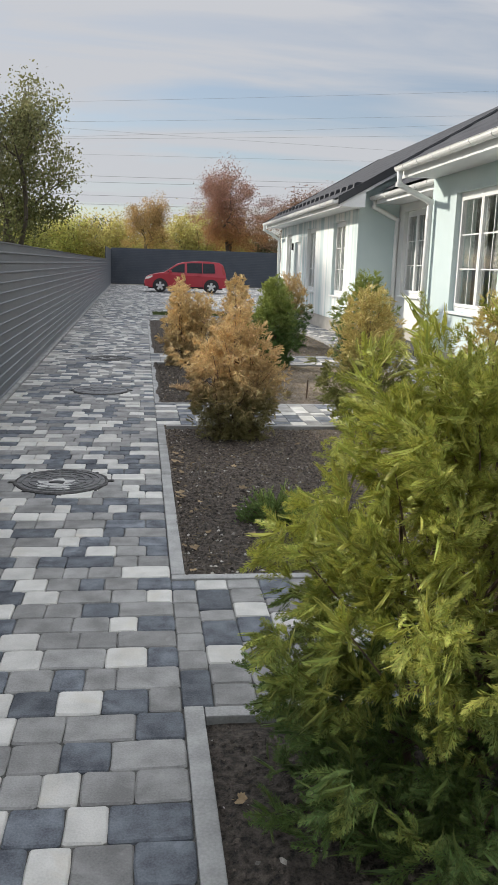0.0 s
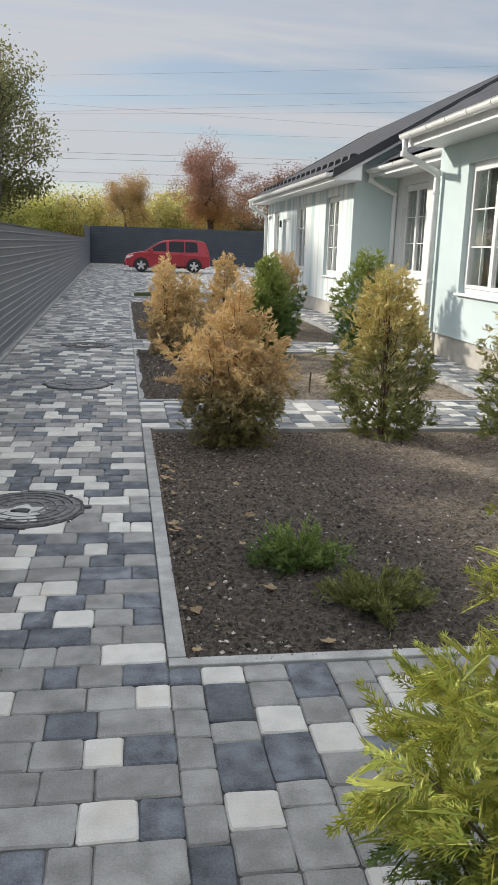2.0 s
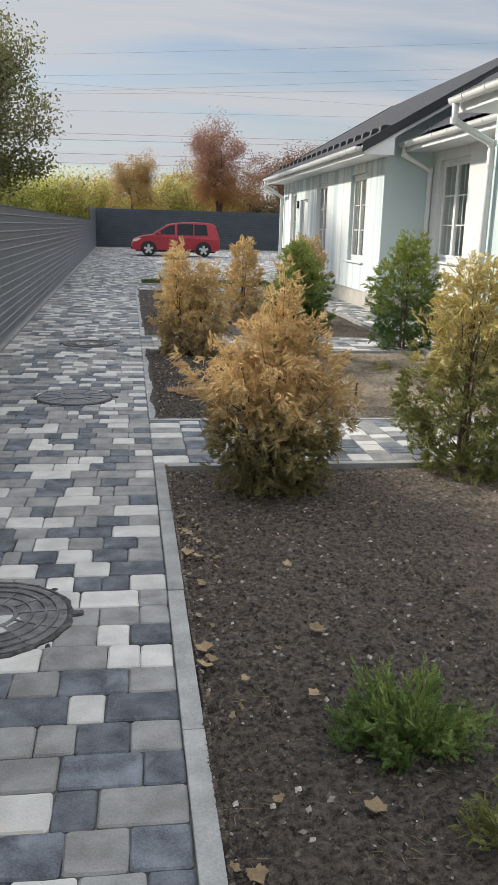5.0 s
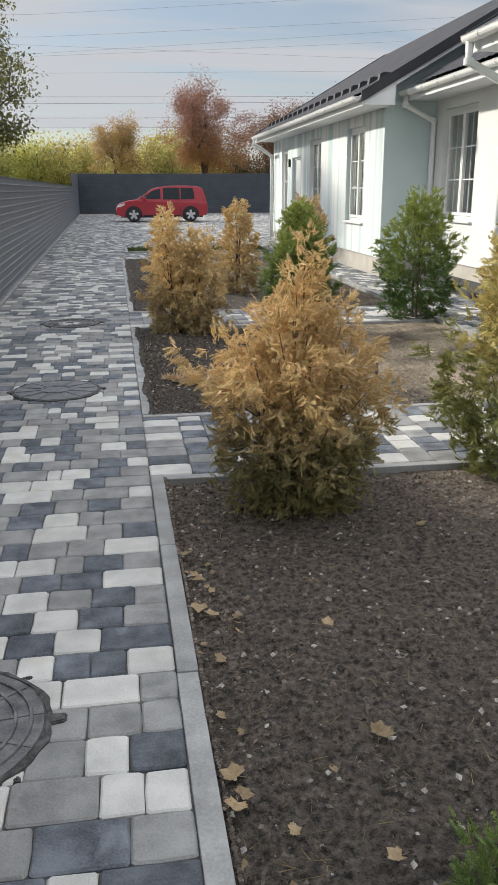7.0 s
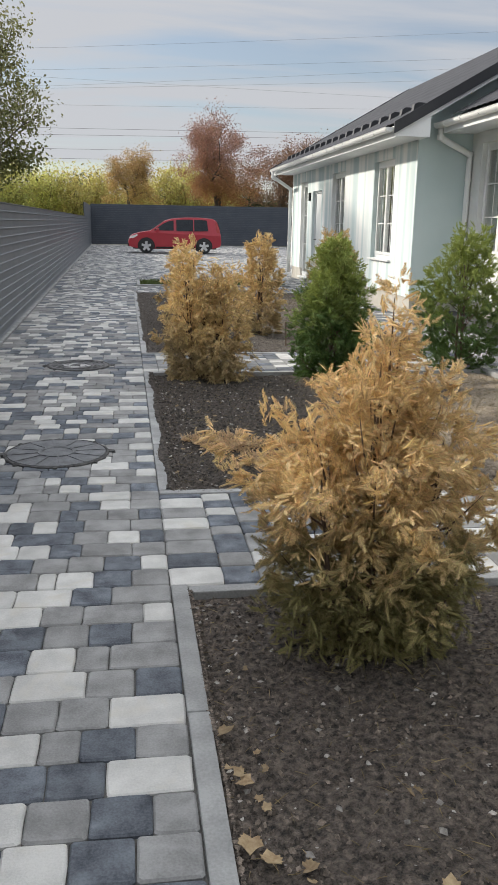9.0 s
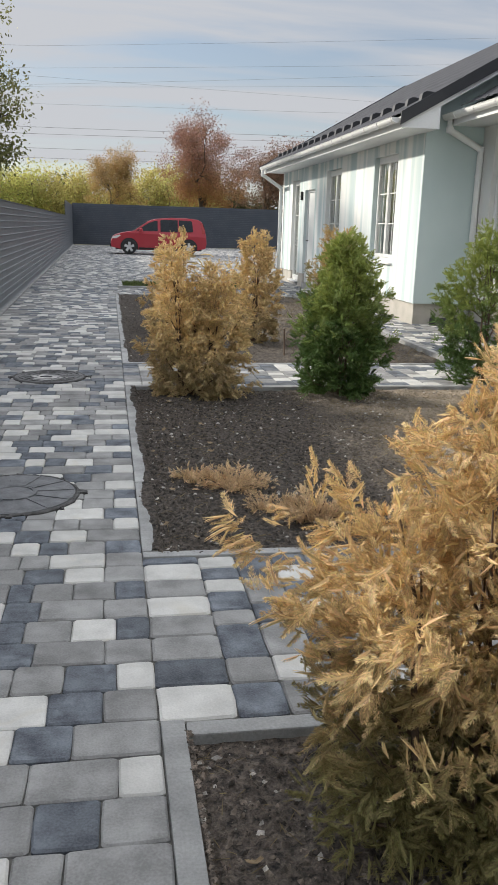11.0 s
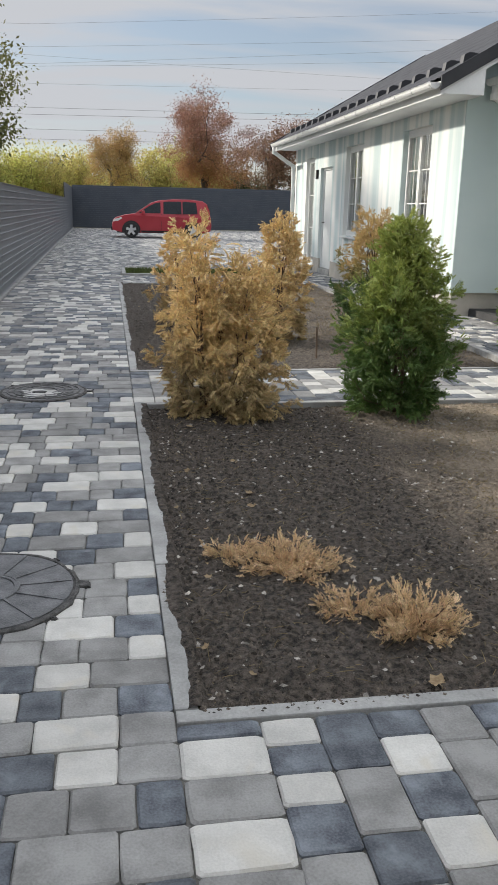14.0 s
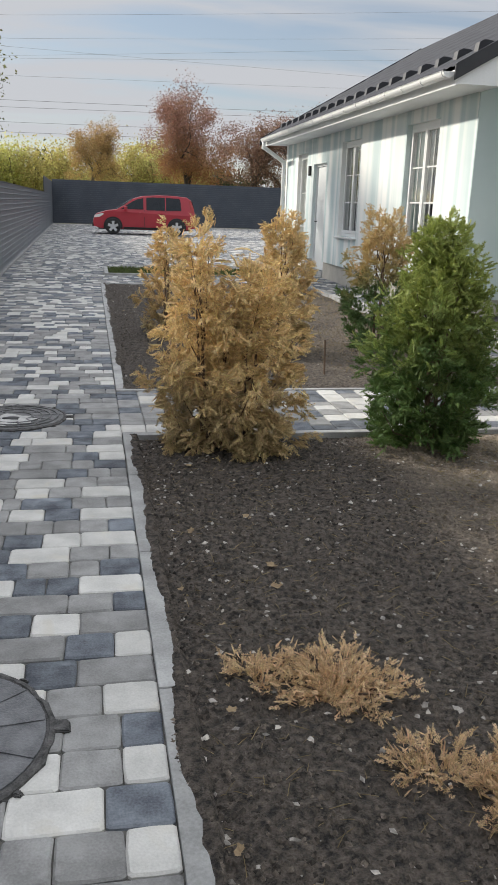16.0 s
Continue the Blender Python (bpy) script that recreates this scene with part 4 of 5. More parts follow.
def juniper(at, r, h, shoots, mat, label, size=(0.03, 0.055), shape=MID):
    """A low sprawling juniper: shoots that lie out over the soil, each a plume of short sprays."""
    t = thing("juniper", at, label, "shrub", "low junipers")
    P, A, S = [], [], []
    for k in range(shoots):
        a = 6.28 * (k + random.uniform(-0.45, 0.45)) / shoots
        ln = r * random.uniform(0.45, 1.35)
        up = h * random.uniform(0.25, 1.0) * (1.25 - 0.5 * ln / r)
        tip = np.array([ln * math.cos(a), ln * math.sin(a) * 0.85, up])
        mid = tip * 0.5 + np.array([0, 0, up * -0.12])
        if k % 2 == 0:
            part("branch", fix(tube(bmesh.new(), [(0, 0, -0.03), tuple(mid), tuple(tip)], [0.006, 0.004, 0.0015], 5)), M_TWIG, t, local=True)
        n = int(24 + 170 * ln)
        u = rng.random(n) ** 0.7
        p = np.outer(u, tip) + np.outer(np.sin(np.pi * u), np.array([0, 0, up * -0.12])) + rng.normal(0, 0.012, (n, 3))
        d = tip / np.linalg.norm(tip) + np.array([0, 0, 0.55 if h > 0.15 else 0.22])
        P.append(p); A.append(d + rng.normal(0, 0.75, (n, 3))); S.append(rng.uniform(*size, n) * (1.1 - 0.35 * u))
    part("foliage", None, None, t, local=True, data=sprays("foliage", np.concatenate(P), np.concatenate(A), np.concatenate(S), shape, mat))


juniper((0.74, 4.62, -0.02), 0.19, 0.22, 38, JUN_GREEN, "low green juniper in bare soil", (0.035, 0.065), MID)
juniper((0.98, 4.15, -0.02), 0.19, 0.20, 34, GOLD_GREEN, "low yellow-green juniper in bare soil", (0.035, 0.065), MID)
juniper((0.56, 9.55, -0.02), 0.18, 0.09, 26, JUN_DRY, "low dried straw-coloured juniper", (0.03, 0.055), MID)
juniper((0.36, 9.62, -0.02), 0.10, 0.09, 8, JUN_DRY, "low dried straw-coloured juniper shoot")
juniper((0.88, 9.02, -0.02), 0.14, 0.17, 24, JUN_DRY, "low dried straw-coloured juniper", (0.03, 0.055), MID)
juniper((0.70, 9.16, -0.02), 0.11, 0.09, 8, JUN_DRY, "low dried straw-coloured juniper shoot")


# ---- loose things on the soil ----
def crumbs(name, n, bed, s0, s1, mat, label, flat=0.6, x1=2.9, near=1.3):
    y0, y1 = bed
    yy = rng.uniform(max(y0, 0.8) + 0.08, y1 - 0.08, n)
    c = np.stack([kx(yy) + KW + 0.012 + (x1 - KW) * rng.random(n) ** near, yy, np.zeros(n)], 1)
    c[:, 2] = [soil_z(p[0], p[1], y0, y1) + 0.001 for p in c]
    base = np.array([(1, 0, 0), (0, 1, 0), (-1, 0, 0), (0, -1, 0), (0.2, 0.1, 1), (0, 0, -1)], float)
    s = s0 + (s1 - s0) * rng.random(n) ** 2.0
    v = base[None] * (1 + rng.uniform(-0.35, 0.35, (n, 6, 3)))
    a = rng.random(n) * 6.28
    ca, sa = np.cos(a)[:, None], np.sin(a)[:, None]
    x, y = v[..., 0] * ca - v[..., 1] * sa * 0.7, v[..., 0] * sa + v[..., 1] * ca * 0.7
    W = np.stack([x, y, v[..., 2] * flat], 2) * s[:, None, None] + c[:, None, :]
    f = np.array([(0, 1, 4), (1, 2, 4), (2, 3, 4), (3, 0, 4), (1, 0, 5), (2, 1, 5), (3, 2, 5), (0, 3, 5)])
    F = (f[None] + (np.arange(n) * 6)[:, None, None]).reshape(-1, 3)
    tagged(part(name, None, None, data=arrays(name, W.reshape(-1, 3), F, mat)), label, "soil crumbs", kind="stuff")


for k, (y0, y1) in enumerate(BEDS):
    f = (0.15, 1.1, 1.1, 0.4)[k]
    crumbs("soil_clods", int(17000 * f), (y0, y1), 0.0025, 0.013, M_CLOD, "dark crumbs and clods of loose soil", 0.8)
    crumbs("pebbles", int(1100 * f), (y0, y1), 0.0025, 0.016, M_PEBBLE, "small pale pebbles scattered on soil", 0.6, near=1.4)


def spill(n, bed, depth):
    """Soil trodden and washed over the inner edge of the kerb."""
    y0, y1 = bed
    y = rng.uniform(y0 + 0.05, y1 - 0.05, n)
    reach = depth * np.clip([0.55 + 1.1 * noise.noise((3.3, q * 2.4, 0.5)) + 0.5 * noise.noise((1.3, q * 9.0, 0.5)) for q in y], 0.08, 1.6)
    x = kx(y) + KW + 0.012 - reach * rng.random(n) ** 1.5
    c = np.stack([x, y, np.full(n, 0.0055)], 1)
    m = n // 14
    xs = rng.uniform(kx(y0) + KW, 2.2, m)
    r2 = 0.05 * np.clip([0.4 + 1.2 * noise.noise((q * 2.2, 7.7, 0.5)) for q in xs], 0.05, 1.2)
    c = np.concatenate([c, np.stack([xs, y0 + 0.066 - r2 * rng.random(m) ** 1.5, np.full(m, 0.0045)], 1)])
    n = len(c)
    base = np.array([(1, 0, 0), (0, 1, 0), (-1, 0, 0), (0, -1, 0), (0.2, 0.1, 1)], float)
    s = 0.002 + 0.006 * rng.random(n) ** 2.2
    W = base[None] * (1 + rng.uniform(-0.4, 0.4, (n, 5, 3))) * np.array([1, 1, 0.4]) * s[:, None, None] + c[:, None, :]
    f = np.array([(0, 1, 4), (1, 2, 4), (2, 3, 4), (3, 0, 4)])
    F = (f[None] + (np.arange(n) * 5)[:, None, None]).reshape(-1, 3)
    tagged(part("soil_spill", None, None, data=arrays("soil_spill", W.reshape(-1, 3), F, M_CLOD)), "dark soil spilled over the inner edge of a kerb", "soil crumbs", kind="stuff")


spill(2500, BEDS[1], 0.016)
spill(3500, BEDS[2], 0.045)
spill(2000, BEDS[3], 0.05)


def straw(name, n, x0, x1, y0, y1, mat, label, ln=(0.02, 0.07), up=0.15, w=0.0012):
    """Loose stalks or blades."""
    p = np.stack([rng.uniform(x0, x1, n), rng.uniform(y0, y1, n), np.full(n, 0.0)], 1)
    bed = [b for b in BEDS if b[0] <= y0 <= b[1]]
    if bed:
        p[:, 2] = [soil_z(q[0], q[1], *bed[0]) for q in p]
    d = np.stack([rng.normal(size=n), rng.normal(size=n), np.abs(rng.normal(0, up, n)) + 0.05], 1)
    d /= np.linalg.norm(d, axis=1, keepdims=True)
    d *= rng.uniform(*ln, n)[:, None]
    s = np.cross(d, (0, 0, 1.0)); s /= np.linalg.norm(s, axis=1, keepdims=True) + 1e-9
    W = np.stack([p - s * w, p + s * w, p + d * 0.6 + s * w * 0.8, p + d + np.array([0, 0, -0.004]), p + d * 0.6 - s * w * 0.8], 1)
    F = (np.array([(0, 1, 2, 3, 4)])[None] + (np.arange(n) * 5)[:, None, None]).reshape(-1, 5)
    tagged(part(name, None, None, data=arrays(name, W.reshape(-1, 3), F, mat)), label, "plant litter", kind="stuff")


for y0, y1 in BEDS[1:3]:
    straw("plant_litter", 3200, 0.17, BED_X1, y0 + 0.08, y1 - 0.08, M_DRYGRASS, "short dry stalks and fibres on soil")
straw("dry_grass", 5000, 1.9, 3.45, 13.6, 21.2, M_DRYGRASS, "thin dry grass on soil", (0.02, 0.06), 0.9, 0.002)
straw("dry_grass", 4500, 1.6, 3.45, 9.3, 12.0, M_DRYGRASS, "thin dry grass on soil", (0.015, 0.05), 0.5, 0.0014)


def leaf_mesh(seed):
    """A lobed maple leaf, slightly curled."""
    r = random.Random(seed)
    pts = []
    for k in range(5):
        a = radians(90 + (k - 2) * 58)
        ln = (0.70, 0.84, 0.98, 0.86, 0.66)[k] * r.uniform(0.85, 1.08)
        pts += [(0.66 * math.cos(a - 0.48), 0.66 * math.sin(a - 0.48)), (ln * 0.8 * math.cos(a - 0.26), ln * 0.8 * math.sin(a - 0.26)), (ln * math.cos(a), ln * math.sin(a)), (ln * 0.8 * math.cos(a + 0.26), ln * 0.8 * math.sin(a + 0.26))]
    pts.append((-0.12, -0.18))
    bm = bmesh.new()
    c0, c1 = r.uniform(0.3, 0.6), r.uniform(-0.3, 0.5)
    up_, dn = [], []
    for off, ring in ((0.02, up_), (0.0, dn)):
        ring.append(bm.verts.new((0, 0, off)))
        for x, y in pts:
            ring.append(bm.verts.new((x, y, c0 * x * x + c1 * y * y * 0.6 + 0.05 * r.uniform(-1, 1) * 0.5 + off)))
    n = len(pts)
    for k in range(n):
        a, b2 = k + 1, (k + 1) % n + 1
        bm.faces.new((up_[0], up_[a], up_[b2])); bm.faces.new((dn[0], dn[b2], dn[a])); bm.faces.new((up_[a], dn[a], dn[b2], up_[b2]))
    tube(bm, [(0, 0, 0.005), (-0.05, -0.5, 0.05), (0.02, -0.95, 0.03)], [0.022, 0.016, 0.014], 4)
    me = bpy.data.meshes.new("fallen_leaf")
    bmesh.ops.recalc_face_normals(bm, faces=bm.faces)
    bm.to_mesh(me); bm.free()
    return fill(me, M_LEAF)


LEAVES = [leaf_mesh(k) for k in range(5)]
random.seed(5)
SPOTS = [(0.62, 5.28), (0.2, 5.07), (0.57, 4.33), (0.24, 4.16), (0.22, 3.82), (0.71, 3.84), (0.63, 5.26), (0.22, 5.1), (0.21, 6.26), (0.62, 5.86), (0.21, 5.17), (0.64, 6.17), (0.21, 6.29), (0.2, 6.05), (0.24, 5.98), (0.18, 6.47), (0.83, 8.69), (0.32, 5.95)]
for k, (x, y) in enumerate(SPOTS):
    ob = new("fallen_leaf", LEAVES[k % 5])
    s = random.uniform(0.030, 0.046)
    ob.matrix_world = Matrix.LocRotScale((x, y, 0.004), Euler((random.uniform(-0.25, 0.25), random.uniform(-0.25, 0.25), random.uniform(0, 6.28))), (s, s, s))
    tagged(ob, "fallen yellow-brown maple leaf on soil", "leaf", "fallen leaves")
for k in range(26):
    ob = new("fallen_leaf", LEAVES[k % 5])
    s = random.uniform(0.016, 0.032)
    ob.matrix_world = Matrix.LocRotScale((0.175 + 0.16 * random.random() ** 2, random.uniform(3.9, 7.0) if k < 20 else random.uniform(8.8, 11.8), 0.003), Euler((random.uniform(-0.4, 0.4), random.uniform(-0.4, 0.4), random.uniform(0, 6.28))), (s, s * 0.75, s))
    tagged(ob, "small dry leaf on soil beside the kerb", "leaf", "fallen leaves")
for k in range(30):
    y0, y1 = BEDS[random.choice((0, 1, 1, 2, 3))]
    ob = new("fallen_leaf", LEAVES[k % 5])
    s = random.uniform(0.018, 0.034)
    ob.matrix_world = Matrix.LocRotScale((random.uniform(0.2, 2.6), random.uniform(max(1, y0) + 0.1, y1 - 0.1), 0.004), Euler((random.uniform(-0.3, 0.3), random.uniform(-0.3, 0.3), random.uniform(0, 6.28))), (s, s, s))
    tagged(ob, "small fallen yellow-brown leaf on soil", "leaf", "fallen leaves")
stake = part("stake", fix(tube(bmesh.new(), [(1.77, 9.08, -0.05), (1.78, 9.08, 0.2)], 0.009, 6)), M_TWIG)
tagged(stake, "thin wooden stake standing in soil", "stake")
stake = part("stake", fix(tube(bmesh.new(), [(1.74, 13.98, -0.05), (1.73, 13.98, 0.28)], 0.009, 6)), M_TWIG)
tagged(stake, "thin wooden stake standing in soil", "stake")

# lawn strip by the yard
lawn = thing("kerb", (0.05, 23.1, 0), "concrete kerb round a narrow lawn strip", "kerb", "kerbs of the beds", "structure")
for b4 in ((0.02, 3.5, 23.05, 23.12), (0.02, 3.5, 24.58, 24.65), (0.02, 0.09, 23.122, 24.578), (3.43, 3.5, 23.122, 24.578)):
    part("kerb_stone", boxes((*b4, -0.1, 0.035), bevel=0.006), M_KERB, lawn)
tagged(part("soil_bed", boxes((0.09, 3.43, 23.12, 24.58, -0.1, 0.012)), M_SOIL), "soil under a narrow lawn strip", "soil", kind="structure")
straw("grass", 9000, 0.1, 3.42, 23.13, 24.57, M_GRASS, "short green lawn grass", (0.05, 0.11), 1.6, 0.004)

# ---- car ----
car = thing("car", (1.83, 43.2, 0), "parked red compact family car with silver wheels", "car")
CS = 1.0


def cx(u, w, v):
    return Vector((u * CS, w * CS, v * CS))


def half(z):
    """Half the body's width at a height."""
    if z < 0.92:
        return 0.84 - 0.10 * max(0, (0.35 - z)) / 0.35
    return 0.83 - 0.19 * (z - 0.92) / 0.70


def panel(bm, outline, out, w_sign=-1):
    vs = [bm.verts.new(cx(u, w_sign * (half(v) + out), v)) for u, v in outline]
    vi = [bm.verts.new(cx(u, w_sign * (half(v) + out - 0.03), v)) for u, v in outline]
    n = len(vs)
    bm.faces.new(vs)
    for k in range(n):
        bm.faces.new((vs[k], vs[(k + 1) % n], vi[(k + 1) % n], vi[k]))
    return fix(bm)


def arc(cx_, cz, r, a0, a1, n):
    return [(cx_ + r * math.cos(radians(a0 + (a1 - a0) * k / n)), cz + r * math.sin(radians(a0 + (a1 - a0) * k / n))) for k in range(n + 1)]


sil = [(-2.08, 0.32), (-2.10, 0.55), (-2.04, 0.72), (-1.92, 0.82), (-1.55, 0.93), (-1.10, 1.00), (-0.62, 1.32), (-0.42, 1.45), (-0.1, 1.545), (0.5, 1.60), (1.2, 1.60), (1.72, 1.55), (1.90, 1.44), (2.02, 1.10), (2.08, 0.80), (2.10, 0.52), (2.06, 0.32)]
sil += [(1.72, 0.24), (0.9, 0.22), (-0.85, 0.22), (-1.75, 0.24)]
bm = bmesh.new()
ws = (-1.0, -0.965, 0.965, 1.0)
rows_ = []
for w in ws:
    k = 0.985 if abs(w) == 1.0 else 1.0
    rows_.append([bm.verts.new(cx(u * (0.992 if abs(w) == 1 else 1), w * half(v), 0.9 + (v - 0.9) * k if v > 0.9 else v)) for u, v in sil])
n = len(sil)
for q, w in zip(rows_, rows_[1:]):
    for k in range(n):
        bm.faces.new((q[k], q[(k + 1) % n], w[(k + 1) % n], w[k]))
for row, flip in ((rows_[0], False), (rows_[-1], True)):
    bmesh.ops.triangulate(bm, faces=[bm.faces.new(row if not flip else row[::-1])])
body = part("body", fix(bm), M_RED, car, "glossy red body", local=True)
for sgn in (-1, 1):
    wins = [[(-0.98, 1.02), (-0.50, 1.33), (-0.30, 1.42), (-0.06, 1.47), (-0.06, 1.02)], [(0.06, 1.00), (0.06, 1.49), (0.30, 1.51), (0.82, 1.51), (0.82, 1.00)], [(0.87, 1.00), (0.87, 1.51), (1.42, 1.49), (1.46, 1.42), (1.50, 1.02)]]
    for o in wins:
        part("side_window", panel(bmesh.new(), o if sgn < 0 else o[::-1], 0.008, sgn), M_CARGLASS, body, "dark tinted glass", local=True)
    for u in (-1.30, 1.31):
        o = arc(u, 0.325, 0.385, -14, 194, 20)
        # flat black panel stands in for the shaded hollow of the arch
        part("wheel_arch", panel(bmesh.new(), o if sgn < 0 else o[::-1], 0.004, sgn), M_BLACK, body, "black panel for the shaded wheel arch", local=True)
    part("sill_trim", panel(bmesh.new(), [(-0.88, 0.23), (-0.88, 0.31), (0.9, 0.31), (0.9, 0.23)], 0.012, sgn), M_BLACK, body, local=True)
    part("tail_light", panel(bmesh.new(), [(1.90, 0.95), (1.82, 1.40), (1.90, 1.42), (2.0, 1.12), (2.02, 0.95)], 0.006, sgn), M_REDGLASS, body, "red tail light", local=True)
    part("headlight", panel(bmesh.new(), [(-2.06, 0.66), (-2.00, 0.76), (-1.72, 0.84), (-1.66, 0.80), (-1.85, 0.68)], 0.008, sgn), M_LAMPGLASS, body, "clear headlight", local=True)
    for u in (-0.02, 0.84):
        part("door_seam", panel(bmesh.new(), [(u - 0.006, 0.34), (u - 0.006, 1.0), (u + 0.006, 1.0), (u + 0.006, 0.34)], 0.004, sgn), M_BLACK, body, local=True)
    for u in (-0.22, 0.66):
        part("door_handle", panel(bmesh.new(), [(u - 0.09, 0.86), (u - 0.09, 0.90), (u + 0.09, 0.90), (u + 0.09, 0.86)], 0.03, sgn), M_RED, body, local=True)
    w = 0.88 * sgn
    part("side_mirror", boxes((-0.86 * CS, -0.72 * CS, min(w, w + 0.16 * sgn) * CS, max(w, w + 0.16 * sgn) * CS, 0.98 * CS, 1.12 * CS), bevel=0.03), M_RED, body, local=True)
for o in ([(-1.10, 1.02), (-0.44, 1.45)], [(1.925, 1.40), (2.03, 1.04)]):
    bm = bmesh.new()
    off = 0.03 if o[0][0] > 0 else -0.035
    vs = [bm.verts.new(cx(u + off, s * (half(v) - 0.06), v + 0.02)) for u, v in o for s in (-1, 1)]
    bm.faces.new((vs[0], vs[1], vs[3], vs[2]))
    bmesh.ops.solidify(bm, geom=bm.faces[:], thickness=0.02)
    part("windscreen", fix(bm), M_SKY_SCREEN if off < 0 else M_CARGLASS, body, "sloping glass", local=True)
part("front_bumper", boxes((-2.14 * CS, -2.04 * CS, -0.62 * CS, 0.62 * CS, 0.30 * CS, 0.46 * CS), bevel=0.03), M_BLACK, body, local=True)
for u in (-1.30, 1.31):
    for sgn in (-1, 1):
        w0 = sgn * 0.775
        bm = bmesh.new()
        ring = [(0.305, -0.085), (0.32, -0.06), (0.325, 0.0), (0.32, 0.06), (0.305, 0.085), (0.22, 0.088), (0.21, 0.05), (0.21, -0.085)]
        m = 28
        vr = [[bm.verts.new(cx(u + r * math.cos(2 * math.pi * k / m), w0 + sgn * d, 0.325 + r * math.sin(2 * math.pi * k / m))) for k in range(m)] for r, d in ring]
        for i in range(len(ring)):
            q, w = vr[i], vr[(i + 1) % len(ring)]
            for k in range(m):
                bm.faces.new((q[k], q[(k + 1) % m], w[(k + 1) % m], w[k]))
        tyre = part("wheel", fix(bm), M_BLACK, car, "black tyre with silver alloy rim", local=True)
        bm = bmesh.new()
        disc = [bm.verts.new(cx(u + 0.21 * math.cos(2 * math.pi * k / m), w0 + sgn * 0.03, 0.325 + 0.21 * math.sin(2 * math.pi * k / m))) for k in range(m)]
        bm.faces.new(disc)
        bmesh.ops.solidify(bm, geom=bm.faces[:], thickness=0.01)
        part("brake_disc", fix(bm), M_BLACK, tyre, local=True)
        bm = bmesh.new()
        for k in range(5):
            a = 2 * math.pi * k / 5 + 0.3
            d, e = (math.cos(a), math.sin(a)), (-math.sin(a), math.cos(a))
            pts = [(0.03 * s, 0.0) for s in (1, -1)]
            quad = [cx(u + d[0] * rr + e[0] * hw, w0 + sgn * dd, 0.325 + d[1] * rr + e[1] * hw) for rr, hw, dd in ((0.0, 0.05, 0.075), (0.215, 0.055, 0.085), (0.215, -0.055, 0.085), (0.0, -0.05, 0.075))]
            back = [p - Vector((0, sgn * 0.04, 0)) for p in quad]
            f0, f1 = [bm.verts.new(p) for p in quad], [bm.verts.new(p) for p in back]
            bm.faces.new(f0); bm.faces.new(f1[::-1])
            for j in range(4):
                bm.faces.new((f0[j], f0[(j + 1) % 4], f1[(j + 1) % 4], f1[j]))
        part("rim", fix(bm), M_ALLOY, tyre, "silver alloy rim", local=True)
part("underbody", boxes((-1.9 * CS, 1.9 * CS, -0.62 * CS, 0.62 * CS, 0.2 * CS, 0.5 * CS)), M_BLACK, car, local=True)


# ---- trees ----
def grow(bm, p, d, ln, r, depth, tips, rnd, spread=0.6, lift=0.03):
    pts, q, v = [p], p, d
    n = 3
    for k in range(n):
        v = (v + Vector((rnd.gauss(0, 0.16), rnd.gauss(0, 0.16), rnd.gauss(0, 0.08) + lift))).normalized()
        q = q + v * ln / n
        pts.append(q)
        if depth <= 2:
            tips.append(q)
    tube(bm, pts, [r, r * 0.86, r * 0.72, r * 0.56], 6 if depth > 1 else 4, False)
    if depth == 0:
        tips.append(q)
        return
    for k in range(rnd.choice((2, 3, 3)) if depth > 1 else 3):
        s = Vector((rnd.gauss(0, 1), rnd.gauss(0, 1), rnd.gauss(0.25, 0.5))).normalized()
        e = (v + s * spread * rnd.uniform(0.7, 1.4)).normalized()
        at = pts[rnd.choice((1, 2, 3, 3))]
        grow(bm, at, e, ln * rnd.uniform(0.62, 0.82), r * 0.52, depth - 1, tips, rnd, spread, lift)


